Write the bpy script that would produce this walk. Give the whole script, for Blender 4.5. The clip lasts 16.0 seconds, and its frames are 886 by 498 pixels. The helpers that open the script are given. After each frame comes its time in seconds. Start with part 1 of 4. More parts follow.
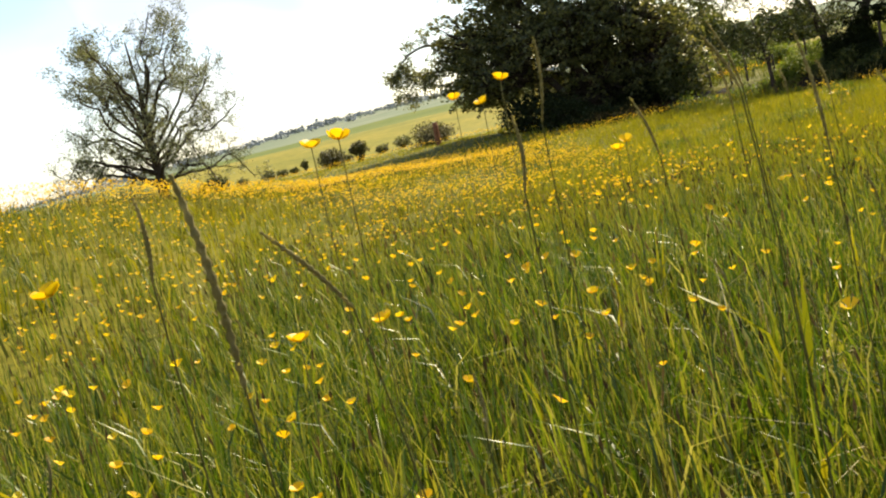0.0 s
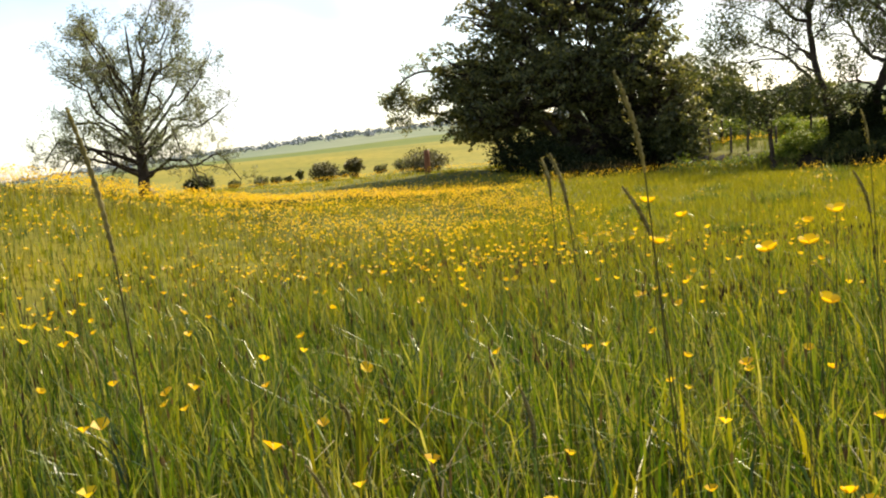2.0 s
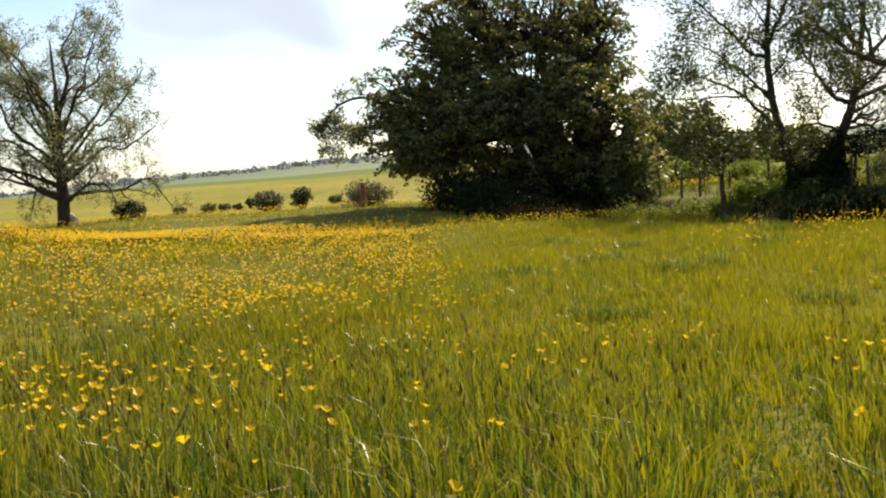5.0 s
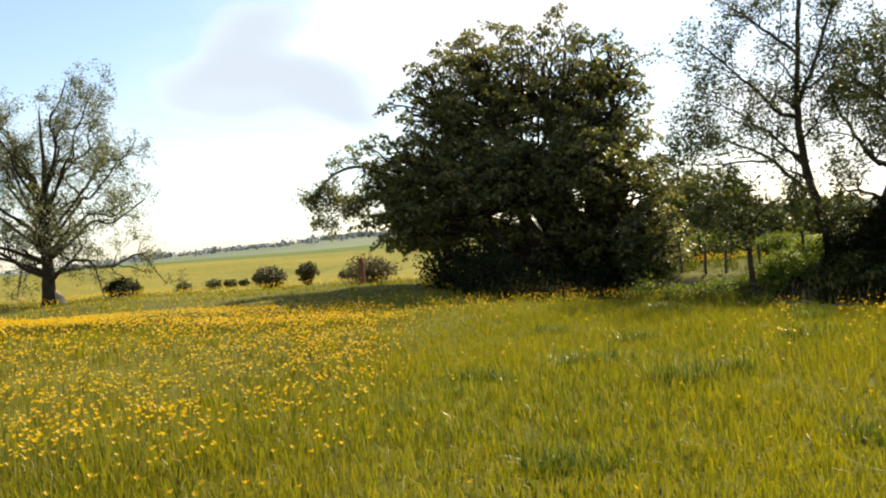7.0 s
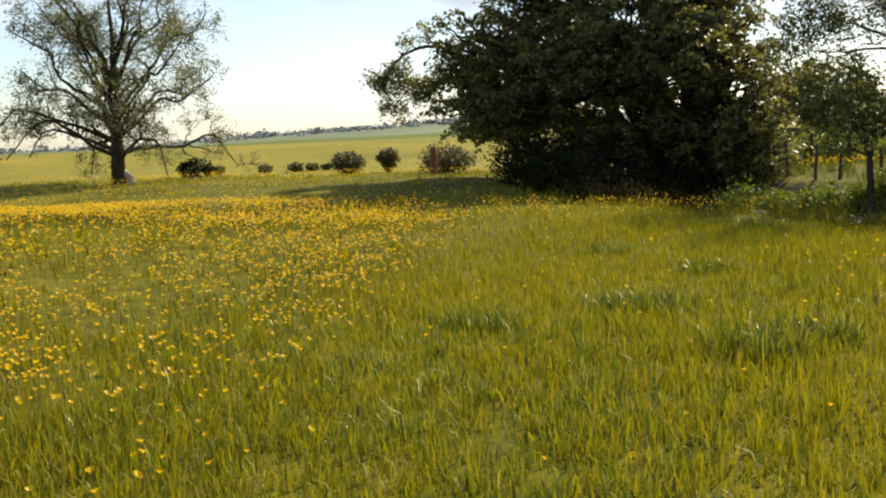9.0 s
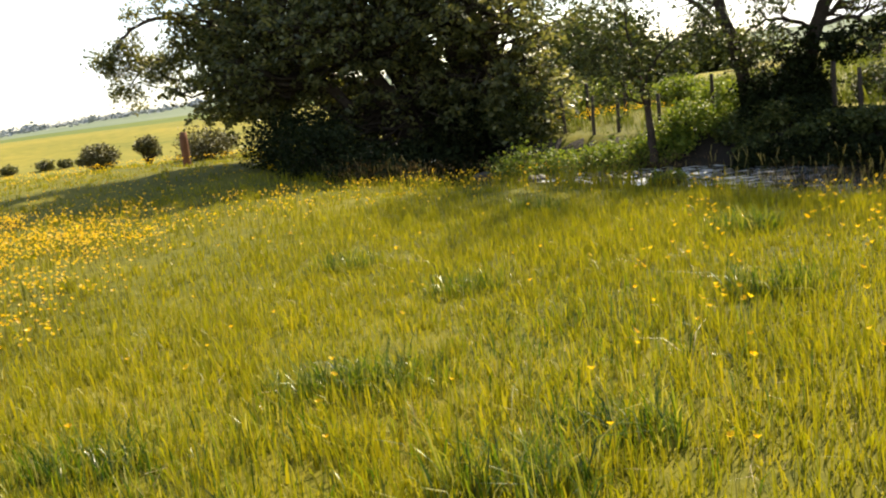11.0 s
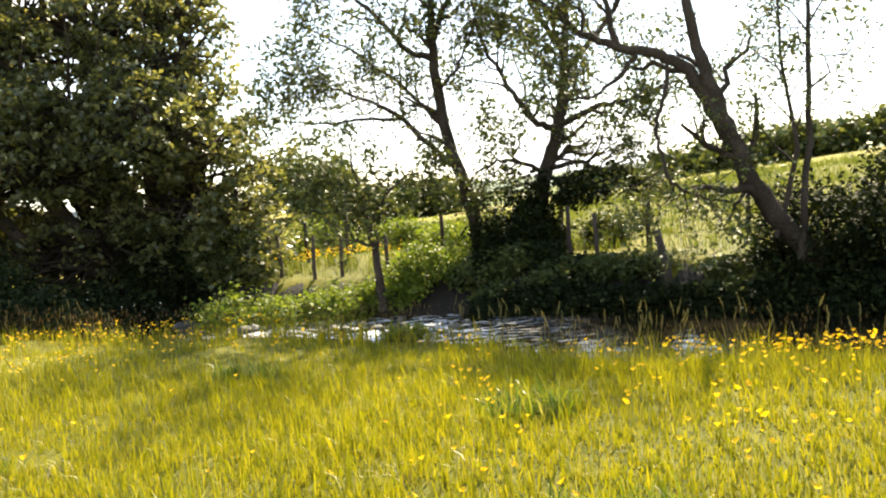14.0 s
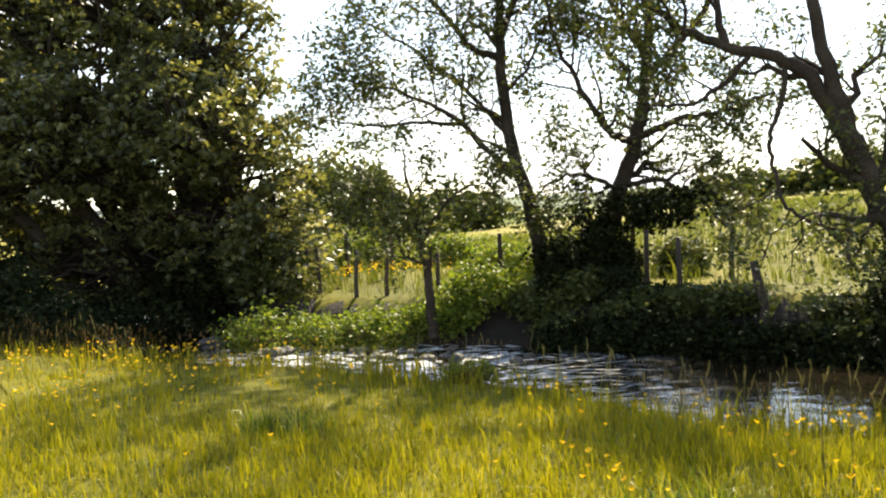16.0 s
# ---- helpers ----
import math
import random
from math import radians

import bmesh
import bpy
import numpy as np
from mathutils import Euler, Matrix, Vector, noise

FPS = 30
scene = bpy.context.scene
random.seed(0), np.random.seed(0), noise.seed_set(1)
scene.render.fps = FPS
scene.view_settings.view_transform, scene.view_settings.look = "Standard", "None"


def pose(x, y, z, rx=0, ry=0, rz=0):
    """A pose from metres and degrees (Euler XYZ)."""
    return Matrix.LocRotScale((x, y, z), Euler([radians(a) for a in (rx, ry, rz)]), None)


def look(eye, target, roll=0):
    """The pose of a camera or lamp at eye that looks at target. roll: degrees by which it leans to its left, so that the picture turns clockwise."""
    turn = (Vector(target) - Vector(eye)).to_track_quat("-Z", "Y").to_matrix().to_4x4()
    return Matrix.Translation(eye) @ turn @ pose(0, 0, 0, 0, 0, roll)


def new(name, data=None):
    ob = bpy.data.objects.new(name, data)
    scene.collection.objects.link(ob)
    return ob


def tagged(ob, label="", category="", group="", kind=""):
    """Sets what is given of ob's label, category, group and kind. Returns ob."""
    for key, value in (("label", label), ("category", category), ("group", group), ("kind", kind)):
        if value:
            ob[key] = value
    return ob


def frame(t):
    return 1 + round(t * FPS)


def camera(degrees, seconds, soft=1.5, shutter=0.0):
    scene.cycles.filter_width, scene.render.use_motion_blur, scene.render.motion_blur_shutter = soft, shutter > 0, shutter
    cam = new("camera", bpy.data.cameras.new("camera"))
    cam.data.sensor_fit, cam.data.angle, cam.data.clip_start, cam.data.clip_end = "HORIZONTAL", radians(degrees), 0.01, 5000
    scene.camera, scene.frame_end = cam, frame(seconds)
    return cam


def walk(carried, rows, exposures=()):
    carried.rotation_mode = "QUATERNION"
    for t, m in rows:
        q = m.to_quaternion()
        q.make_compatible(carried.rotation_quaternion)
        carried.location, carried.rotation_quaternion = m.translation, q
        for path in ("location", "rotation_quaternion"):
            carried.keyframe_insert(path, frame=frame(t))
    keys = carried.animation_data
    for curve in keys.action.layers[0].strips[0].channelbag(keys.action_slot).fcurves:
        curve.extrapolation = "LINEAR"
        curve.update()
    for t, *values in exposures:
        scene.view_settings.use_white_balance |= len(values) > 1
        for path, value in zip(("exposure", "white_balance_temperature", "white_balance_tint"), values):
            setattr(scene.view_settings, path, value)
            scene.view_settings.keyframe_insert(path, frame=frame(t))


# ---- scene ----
# camera: seconds, place, then heading, pitch and lean in degrees
PATH = [
    (0, -0.824, -16.697, 0.077, 20.67, -8.03, 13.56),
    (0.5, -0.733, -16.144, 0.053, 22.71, -8.66, 12.86),
    (1, -0.590, -15.696, 0.030, 25.15, -7.42, 10.93),
    (1.5, -0.398, -15.345, 0.011, 23.33, -5.86, 7.22),
    (2, -0.197, -15.035, -0.002, 20.73, -6.46, 5.89),
    (2.5, 0.000, -14.742, -0.010, 21.17, -6.88, 6.03),
    (3, 0.185, -14.337, -0.015, 22.45, -6.11, 5.72),
    (3.5, 0.361, -13.807, -0.014, 24.53, -5.46, 4.71),
    (4, 0.515, -13.166, -0.013, 25.11, -5.11, 3.25),
    (4.5, 0.629, -12.417, -0.015, 21.34, -5.85, 2.82),
    (4.7, 0.646, -12.120, -0.017, 20.09, -5.43, 3.89),
    (6.8, 0.592, -9.072, -0.061, 20.25, -0.22, 4.34),
    (7, 0.590, -8.823, -0.061, 21.38, -0.24, 4.15),
    (7.5, 0.581, -8.269, -0.049, 24.22, -1.72, 3.58),
    (8, 0.535, -7.661, -0.032, 27.32, -6.66, 3.21),
    (8.2, 0.515, -7.406, -0.025, 27.45, -5.53, 1.56),
    (10.3, 0.289, -4.475, 0.034, 27.41, -9.87, 5.65),
    (10.5, 0.257, -4.210, 0.040, 25.00, -9.88, 6.87),
    (11, 0.186, -3.450, 0.055, 16.32, -9.62, 7.21),
    (11.5, -0.145, -2.732, 0.052, 13.97, -5.32, 6.90),
    (12, -0.131, -2.447, 0.057, 12.65, -6.28, 6.59),
    (12.5, -0.198, -2.200, 0.055, 9.17, -6.74, 5.91),
    (13, -0.173, -1.980, 0.044, 5.37, -7.06, 5.95),
    (13.5, -0.203, -1.620, 0.006, 1.13, -5.42, 5.23),
    (14, -0.206, -1.127, -0.042, -1.71, -3.02, 5.17),
    (14.5, -0.252, -0.752, -0.065, -2.59, -3.85, 5.26),
    (15, -0.365, -0.404, -0.059, -2.00, -2.45, 4.77),
    (15.5, -0.471, -0.038, -0.033, -0.92, -1.52, 3.96),
    (16, -0.581, 0.566, -0.008, 0.06, -2.04, 2.75),
]


def lens_pose(x, y, z, yaw, pitch, lean):
    yw, pt = radians(yaw), radians(pitch)
    ahead = Vector((-math.sin(yw) * math.cos(pt), math.cos(yw) * math.cos(pt), math.sin(pt)))
    return look((x, y, z), Vector((x, y, z)) + ahead, -lean)


cam = camera(50.0, 16.0, soft=2.1)
walk(cam, [(row[0], lens_pose(*row[1:])) for row in PATH],
     exposures=[(0, 1.15), (1.5, 1.2), (3, 1.05), (4.5, 0.92), (7, 0.93), (8, 0.66), (10.3, 1.12), (11.5, 1.5), (12.5, 1.62), (13.5, 2.1), (16, 1.68)])

# ---- sky, sun ----
SUN_TO = Vector((0.208, 0.7255, 0.656)).normalized()
world = bpy.data.worlds.new("summer_sky")
scene.world = world
world.use_nodes = True
nt = world.node_tree
nt.nodes.clear()
w_out = nt.nodes.new("ShaderNodeOutputWorld")
w_bg = nt.nodes.new("ShaderNodeBackground")
w_cloud = nt.nodes.new("ShaderNodeBackground")
w_mix = nt.nodes.new("ShaderNodeMixShader")
w_sky = nt.nodes.new("ShaderNodeTexSky")
w_sky.sky_type = 'NISHITA'
w_sky.sun_disc = False
w_sky.sun_elevation = math.asin(SUN_TO.z)
w_sky.sun_rotation = math.atan2(SUN_TO.x, SUN_TO.y)
w_sky.air_density, w_sky.dust_density, w_sky.ozone_density = 1.0, 0.6, 1.0
w_bg.inputs[1].default_value = 0.1
w_cloud.inputs[1].default_value = 0.62
w_tc = nt.nodes.new("ShaderNodeTexCoord")
w_map = nt.nodes.new("ShaderNodeMapping")
w_map.inputs["Scale"].default_value = (1.0, 1.0, 2.2)
w_map.inputs["Location"].default_value = (0.35, 0.1, 0.2)
w_noise = nt.nodes.new("ShaderNodeTexNoise")
w_noise.inputs["Scale"].default_value = 2.2
w_noise.inputs["Detail"].default_value = 6
w_noise.inputs["Roughness"].default_value = 0.55
w_ramp = nt.nodes.new("ShaderNodeValToRGB")
w_ramp.color_ramp.elements[0].position = 0.48
w_ramp.color_ramp.elements[1].position = 0.61
w_ramp.color_ramp.elements[0].color = (0.12, 0.12, 0.12, 1)
nt.links.new(w_tc.outputs["Generated"], w_map.inputs["Vector"])
nt.links.new(w_map.outputs[0], w_noise.inputs["Vector"])
nt.links.new(w_noise.outputs["Fac"], w_ramp.inputs[0])
w_sep = nt.nodes.new("ShaderNodeSeparateXYZ")
w_thin = nt.nodes.new("ShaderNodeMapRange")
w_thin.interpolation_type = 'SMOOTHSTEP'
w_thin.inputs["From Min"].default_value, w_thin.inputs["From Max"].default_value = 0.3, 0.8
w_thin.inputs["To Min"].default_value, w_thin.inputs["To Max"].default_value = 1.0, 0.15
w_amount = nt.nodes.new("ShaderNodeMath")
w_amount.operation = 'MULTIPLY'
nt.links.new(w_tc.outputs["Generated"], w_sep.inputs[0])
nt.links.new(w_sep.outputs["Z"], w_thin.inputs["Value"])
nt.links.new(w_ramp.outputs[0], w_amount.inputs[0])
nt.links.new(w_thin.outputs[0], w_amount.inputs[1])


def around(direction, inner, outer):
    """One inside a cone of the sky about a direction, nothing outside it."""
    way = nt.nodes.new("ShaderNodeVectorMath")
    way.operation = 'DOT_PRODUCT'
    way.inputs[1].default_value = Vector(direction).normalized()
    nt.links.new(w_level.outputs[0], way.inputs[0])
    rim = nt.nodes.new("ShaderNodeMapRange")
    rim.interpolation_type = 'SMOOTHSTEP'
    rim.inputs["From Min"].default_value, rim.inputs["From Max"].default_value = math.cos(radians(outer)), math.cos(radians(inner))
    nt.links.new(way.outputs["Value"], rim.inputs["Value"])
    return rim.outputs[0]


w_swirl = nt.nodes.new("ShaderNodeTexNoise")
w_swirl.inputs["Scale"].default_value, w_swirl.inputs["Detail"].default_value = 4.0, 2
nt.links.new(w_map.outputs[0], w_swirl.inputs["Vector"])
w_wander = nt.nodes.new("ShaderNodeMix")
w_wander.data_type, w_wander.blend_type = 'RGBA', 'LINEAR_LIGHT'
w_wander.inputs[0].default_value = 0.16
nt.links.new(w_tc.outputs["Generated"], w_wander.inputs[6])
nt.links.new(w_swirl.outputs["Color"], w_wander.inputs[7])
w_level = nt.nodes.new("ShaderNodeVectorMath")
w_level.operation = 'NORMALIZE'
nt.links.new(w_wander.outputs[2], w_level.inputs[0])
w_hole = around((-0.63, 0.75, 0.18), 5.0, 15.0)
w_grey = around((-0.485, 0.857, 0.185), 0.5, 5.0)
w_tone = nt.nodes.new("ShaderNodeMix")
w_tone.data_type = 'RGBA'
w_tone.inputs[6].default_value, w_tone.inputs[7].default_value = (1.0, 0.99, 0.98, 1), (0.66, 0.73, 0.82, 1)
nt.links.new(w_grey, w_tone.inputs[0])
nt.links.new(w_tone.outputs[2], w_cloud.inputs[0])
w_clear = nt.nodes.new("ShaderNodeMapRange")
w_clear.inputs["To Min"].default_value, w_clear.inputs["To Max"].default_value = 1.0, 0.25
nt.links.new(w_hole, w_clear.inputs["Value"])
w_left = nt.nodes.new("ShaderNodeMath")
w_left.operation = 'MULTIPLY'
nt.links.new(w_amount.outputs[0], w_left.inputs[0])
nt.links.new(w_clear.outputs[0], w_left.inputs[1])
w_cover = nt.nodes.new("ShaderNodeMath")
w_cover.operation = 'MAXIMUM'
nt.links.new(w_left.outputs[0], w_cover.inputs[0])
nt.links.new(w_grey, w_cover.inputs[1])
nt.links.new(w_cover.outputs[0], w_mix.inputs[0])
nt.links.new(w_sky.outputs[0], w_bg.inputs[0])
nt.links.new(w_bg.outputs[0], w_mix.inputs[1])
nt.links.new(w_cloud.outputs[0], w_mix.inputs[2])
nt.links.new(w_mix.outputs[0], w_out.inputs[0])

sun_data = bpy.data.lights.new("sun", 'SUN')
sun_data.energy, sun_data.angle, sun_data.color = 5.0, radians(0.6), (1.0, 0.86, 0.61)
sun = new("sun", sun_data)
sun.matrix_world = look(SUN_TO * 100, (0, 0, 0))


# ---- materials ----
def material(name, ramp, scale=4.0, rough=0.7, translucent=0.0, island=0.0, per_object=0.0, bump=0.0, bump_scale=40.0, spec=0.4, detail_scale=30.0, t_tint=(1.2, 1.15, 0.5)):
    m = bpy.data.materials.new(name)
    m.use_nodes = True
    t = m.node_tree
    bsdf = t.nodes["Principled BSDF"]
    out = t.nodes["Material Output"]
    tc = t.nodes.new("ShaderNodeTexCoord")
    big = t.nodes.new("ShaderNodeTexNoise")
    big.inputs["Scale"].default_value = scale
    big.inputs["Detail"].default_value = 5
    fine = t.nodes.new("ShaderNodeTexNoise")
    fine.inputs["Scale"].default_value = detail_scale
    fine.inputs["Detail"].default_value = 4
    t.links.new(tc.outputs["Object"], big.inputs["Vector"])
    t.links.new(tc.outputs["Object"], fine.inputs["Vector"])
    add = t.nodes.new("ShaderNodeMath")
    add.operation = 'MULTIPLY_ADD'
    add.inputs[1].default_value = 0.55
    t.links.new(big.outputs["Fac"], add.inputs[0])
    half = t.nodes.new("ShaderNodeMath")
    half.operation = 'MULTIPLY'
    half.inputs[1].default_value = 0.45
    t.links.new(fine.outputs["Fac"], half.inputs[0])
    t.links.new(half.outputs[0], add.inputs[2])
    value = add.outputs[0]
    if island or per_object:
        node = t.nodes.new("ShaderNodeNewGeometry") if island else t.nodes.new("ShaderNodeObjectInfo")
        rnd = node.outputs["Random Per Island"] if island else node.outputs["Random"]
        mixv = t.nodes.new("ShaderNodeMix")
        mixv.inputs[0].default_value = island or per_object
        t.links.new(value, mixv.inputs[2])
        t.links.new(rnd, mixv.inputs[3])
        value = mixv.outputs[0]
    cr = t.nodes.new("ShaderNodeValToRGB")
    els = cr.color_ramp.elements
    while len(els) < len(ramp):
        els.new(0.5)
    for e, (p, c) in zip(els, ramp):
        e.position, e.color = p, (*c, 1)
    t.links.new(value, cr.inputs[0])
    t.links.new(cr.outputs[0], bsdf.inputs["Base Color"])
    bsdf.inputs["Roughness"].default_value = rough
    bsdf.inputs["Specular IOR Level"].default_value = spec
    if bump:
        bn = t.nodes.new("ShaderNodeTexNoise")
        bn.inputs["Scale"].default_value = bump_scale
        bn.inputs["Detail"].default_value = 6
        t.links.new(tc.outputs["Object"], bn.inputs["Vector"])
        b = t.nodes.new("ShaderNodeBump")
        b.inputs["Strength"].default_value = bump
        b.inputs["Distance"].default_value = 0.03
        t.links.new(bn.outputs["Fac"], b.inputs["Height"])
        t.links.new(b.outputs[0], bsdf.inputs["Normal"])
    if translucent:
        tr = t.nodes.new("ShaderNodeBsdfTranslucent")
        tint = t.nodes.new("ShaderNodeMix")
        tint.data_type, tint.blend_type = 'RGBA', 'MULTIPLY'
        tint.inputs[0].default_value = 1.0
        tint.inputs[7].default_value = (*t_tint, 1)
        t.links.new(cr.outputs[0], tint.inputs[6])
        t.links.new(tint.outputs[2], tr.inputs["Color"])
        ms = t.nodes.new("ShaderNodeMixShader")
        ms.inputs[0].default_value = translucent
        t.links.new(bsdf.outputs[0], ms.inputs[1])
        t.links.new(tr.outputs[0], ms.inputs[2])
        t.links.new(ms.outputs[0], out.inputs["Surface"])
    return m


M_GROUND = material("meadow_ground", [(0.25, (0.03, 0.035, 0.005)), (0.42, (0.075, 0.077, 0.007)), (0.55, (0.125, 0.115, 0.009)), (0.75, (0.17, 0.138, 0.012))], scale=0.35, rough=0.9, bump=0.8, bump_scale=9, detail_scale=7, spec=0.1)
M_GRASS = material("meadow_grass", [(0.1, (0.018, 0.042, 0.004)), (0.4, (0.07, 0.118, 0.007)), (0.65, (0.17, 0.205, 0.015)), (0.87, (0.285, 0.265, 0.048)), (0.97, (0.42, 0.39, 0.17))], scale=0.25, rough=0.36, translucent=0.42, island=0.85, spec=0.5)
M_SHORT = material("short_grass", [(0.1, (0.08123, 0.09848, 0.004908)), (0.45, (0.2137, 0.2111, 0.007363)), (0.8, (0.30, 0.26, 0.011)), (0.97, (0.38, 0.30, 0.035))], scale=0.25, rough=0.5, translucent=0.45, island=0.65, spec=0.3)
M_STRAW = material("dry_straw", [(0.1, (0.15, 0.1125, 0.045)), (0.5, (0.3, 0.24, 0.1125)), (0.9, (0.465, 0.405, 0.2475))], scale=0.5, rough=0.5, translucent=0.2, island=0.7, spec=0.4)
M_FIELD = material("field_grass", [(0.1, (0.07668, 0.1061, 0.0131)), (0.45, (0.1416, 0.1685, 0.02621)), (0.8, (0.1946, 0.2059, 0.03931)), (0.97, (0.2653, 0.2496, 0.06989))], scale=0.25, rough=0.6, translucent=0.3, island=0.5, spec=0.2)
M_STALK = material("seed_stalk", [(0.2, (0.034, 0.0425, 0.0102)), (0.6, (0.102, 0.0935, 0.0255)), (0.9, (0.204, 0.1615, 0.051))], scale=3, rough=0.75, translucent=0.2, island=0.7, spec=0.15)
M_SEED = material("seed_head", [(0.2, (0.09, 0.085, 0.03)), (0.5, (0.22, 0.19, 0.075)), (0.8, (0.46, 0.40, 0.20))], scale=90, rough=0.8, translucent=0.4, bump=0.5, bump_scale=200, spec=0.15)
M_BROWNSEED = material("brown_seed_head", [(0.2, (0.035, 0.025, 0.014)), (0.5, (0.09, 0.06, 0.03)), (0.9, (0.26, 0.17, 0.07))], scale=20, rough=0.8, translucent=0.15, island=0.7, spec=0.15)
M_PETAL = material("buttercup_petal", [(0.2, (0.6864, 0.352, 0.00528)), (0.55, (0.7744, 0.5016, 0.00704)), (0.9, (0.8096, 0.6248, 0.0176))], scale=30, rough=0.45, translucent=0.45, island=0.5, spec=0.25, t_tint=(1, 1, 0.6))
M_DARKLEAF = material("dark_leaf", [(0.15, (0.045, 0.055, 0.024)), (0.5, (0.11, 0.12, 0.046)), (0.85, (0.26, 0.24, 0.085))], scale=0.5, rough=0.42, translucent=0.5, island=0.6, spec=0.5, t_tint=(1.15, 1.1, 0.55))
# near-black foliage colour with shade put into it, for ivy and shaded bushes
M_SHADELEAF = material("shade_leaf", [(0.15, (0.006375, 0.01084, 0.003825)), (0.5, (0.0153, 0.02167, 0.006375)), (0.9, (0.04462, 0.051, 0.01275))], scale=0.5, rough=0.75, translucent=0.12, island=0.5, spec=0.08)
M_LEAF = material("bank_leaf", [(0.15, (0.034, 0.048, 0.016)), (0.5, (0.078, 0.095, 0.026)), (0.9, (0.18, 0.175, 0.045))], scale=0.5, rough=0.52, translucent=0.33, island=0.6, spec=0.25, t_tint=(1.1, 1.1, 0.6))
M_NEWLEAF = material("young_leaf", [(0.15, (0.10, 0.11, 0.06)), (0.5, (0.17, 0.185, 0.10)), (0.9, (0.26, 0.27, 0.16))], scale=0.5, rough=0.5, translucent=0.35, island=0.5)
M_BUSHLEAF = material("bramble_leaf", [(0.15, (0.0575, 0.0945, 0.01425)), (0.5, (0.138, 0.189, 0.0285)), (0.9, (0.276, 0.294, 0.0475))], scale=0.6, rough=0.55, translucent=0.45, island=0.5, spec=0.18)
M_HAW = material("hawthorn_leaf", [(0.15, (0.05, 0.05, 0.02)), (0.5, (0.10, 0.09, 0.03)), (0.9, (0.18, 0.16, 0.06))], scale=0.6, rough=0.6, translucent=0.2, island=0.5)
M_BARK = material("bark", [(0.25, (0.022, 0.017, 0.012)), (0.5, (0.05, 0.038, 0.028)), (0.8, (0.10, 0.08, 0.06))], scale=3, rough=0.9, bump=0.9, bump_scale=18, spec=0.06)
M_POST = material("weathered_wood", [(0.25, (0.028, 0.021, 0.0154)), (0.5, (0.0595, 0.0455, 0.0336)), (0.8, (0.112, 0.091, 0.07))], scale=5, rough=0.85, bump=0.5, bump_scale=35, per_object=0.3, spec=0.2)
M_PALEWOOD = material("pale_dead_wood", [(0.25, (0.22, 0.18, 0.14)), (0.5, (0.36, 0.31, 0.25)), (0.8, (0.5, 0.45, 0.38))], scale=5, rough=0.85, bump=0.5, bump_scale=35, spec=0.2)
M_RUST = material("red_brown_wood", [(0.25, (0.10, 0.04, 0.02)), (0.5, (0.18, 0.08, 0.045)), (0.8, (0.27, 0.15, 0.09))], scale=5, rough=0.85, bump=0.5, bump_scale=35, spec=0.2)
M_STONE = material("river_stone", [(0.2, (0.03, 0.027, 0.024)), (0.5, (0.08, 0.073, 0.063)), (0.8, (0.17, 0.155, 0.135))], scale=4, rough=0.6, bump=0.5, bump_scale=20, per_object=0.35)
M_BANK = material("bank_soil", [(0.2, (0.008, 0.006, 0.004)), (0.5, (0.02, 0.015, 0.010)), (0.8, (0.05, 0.038, 0.024))], scale=2, rough=0.95, bump=0.9, bump_scale=12)
M_PASTURE = material("pasture", [(0.3, (0.10, 0.11, 0.016)), (0.5, (0.185, 0.165, 0.022)), (0.7, (0.27, 0.21, 0.03))], scale=0.12, rough=0.9, bump=0.4, bump_scale=3, detail_scale=1.5, spec=0.1)
M_FARMEADOW = material("far_meadow", [(0.3, (0.07, 0.10, 0.025)), (0.5, (0.11, 0.135, 0.035)), (0.7, (0.17, 0.17, 0.05))], scale=0.03, rough=0.95, detail_scale=0.3, spec=0.05)
# far hill and wood: haze of distance painted into the greyed base colours
M_HILL = material("haze_toned_hillside", [(0.3, (0.10, 0.13, 0.09)), (0.5, (0.15, 0.18, 0.12)), (0.7, (0.21, 0.22, 0.15))], scale=0.012, rough=0.95, detail_scale=0.06, spec=0.05)
M_FAR = material("haze_toned_wood", [(0.2, (0.208, 0.232, 0.248)), (0.5, (0.256, 0.28, 0.288)), (0.8, (0.304, 0.328, 0.32))], scale=0.05, rough=0.9, island=0.3)

M_WATER = bpy.data.materials.new("river_water")
M_WATER.use_nodes = True
t = M_WATER.node_tree
wb = t.nodes["Principled BSDF"]
wb.inputs["Base Color"].default_value = (0.012, 0.010, 0.006, 1)
wb.inputs["Roughness"].default_value = 0.06
wb.inputs["IOR"].default_value = 1.33
wb.inputs["Specular IOR Level"].default_value = 0.6
wtc = t.nodes.new("ShaderNodeTexCoord")
wn = t.nodes.new("ShaderNodeTexNoise")
wn.inputs["Scale"].default_value = 5.5
wn.inputs["Detail"].default_value = 5
wbm = t.nodes.new("ShaderNodeBump")
wbm.inputs["Strength"].default_value = 0.5
wbm.inputs["Distance"].default_value = 0.05
t.links.new(wtc.outputs["Object"], wn.inputs["Vector"])
t.links.new(wn.outputs["Fac"], wbm.inputs["Height"])
t.links.new(wbm.outputs[0], wb.inputs["Normal"])


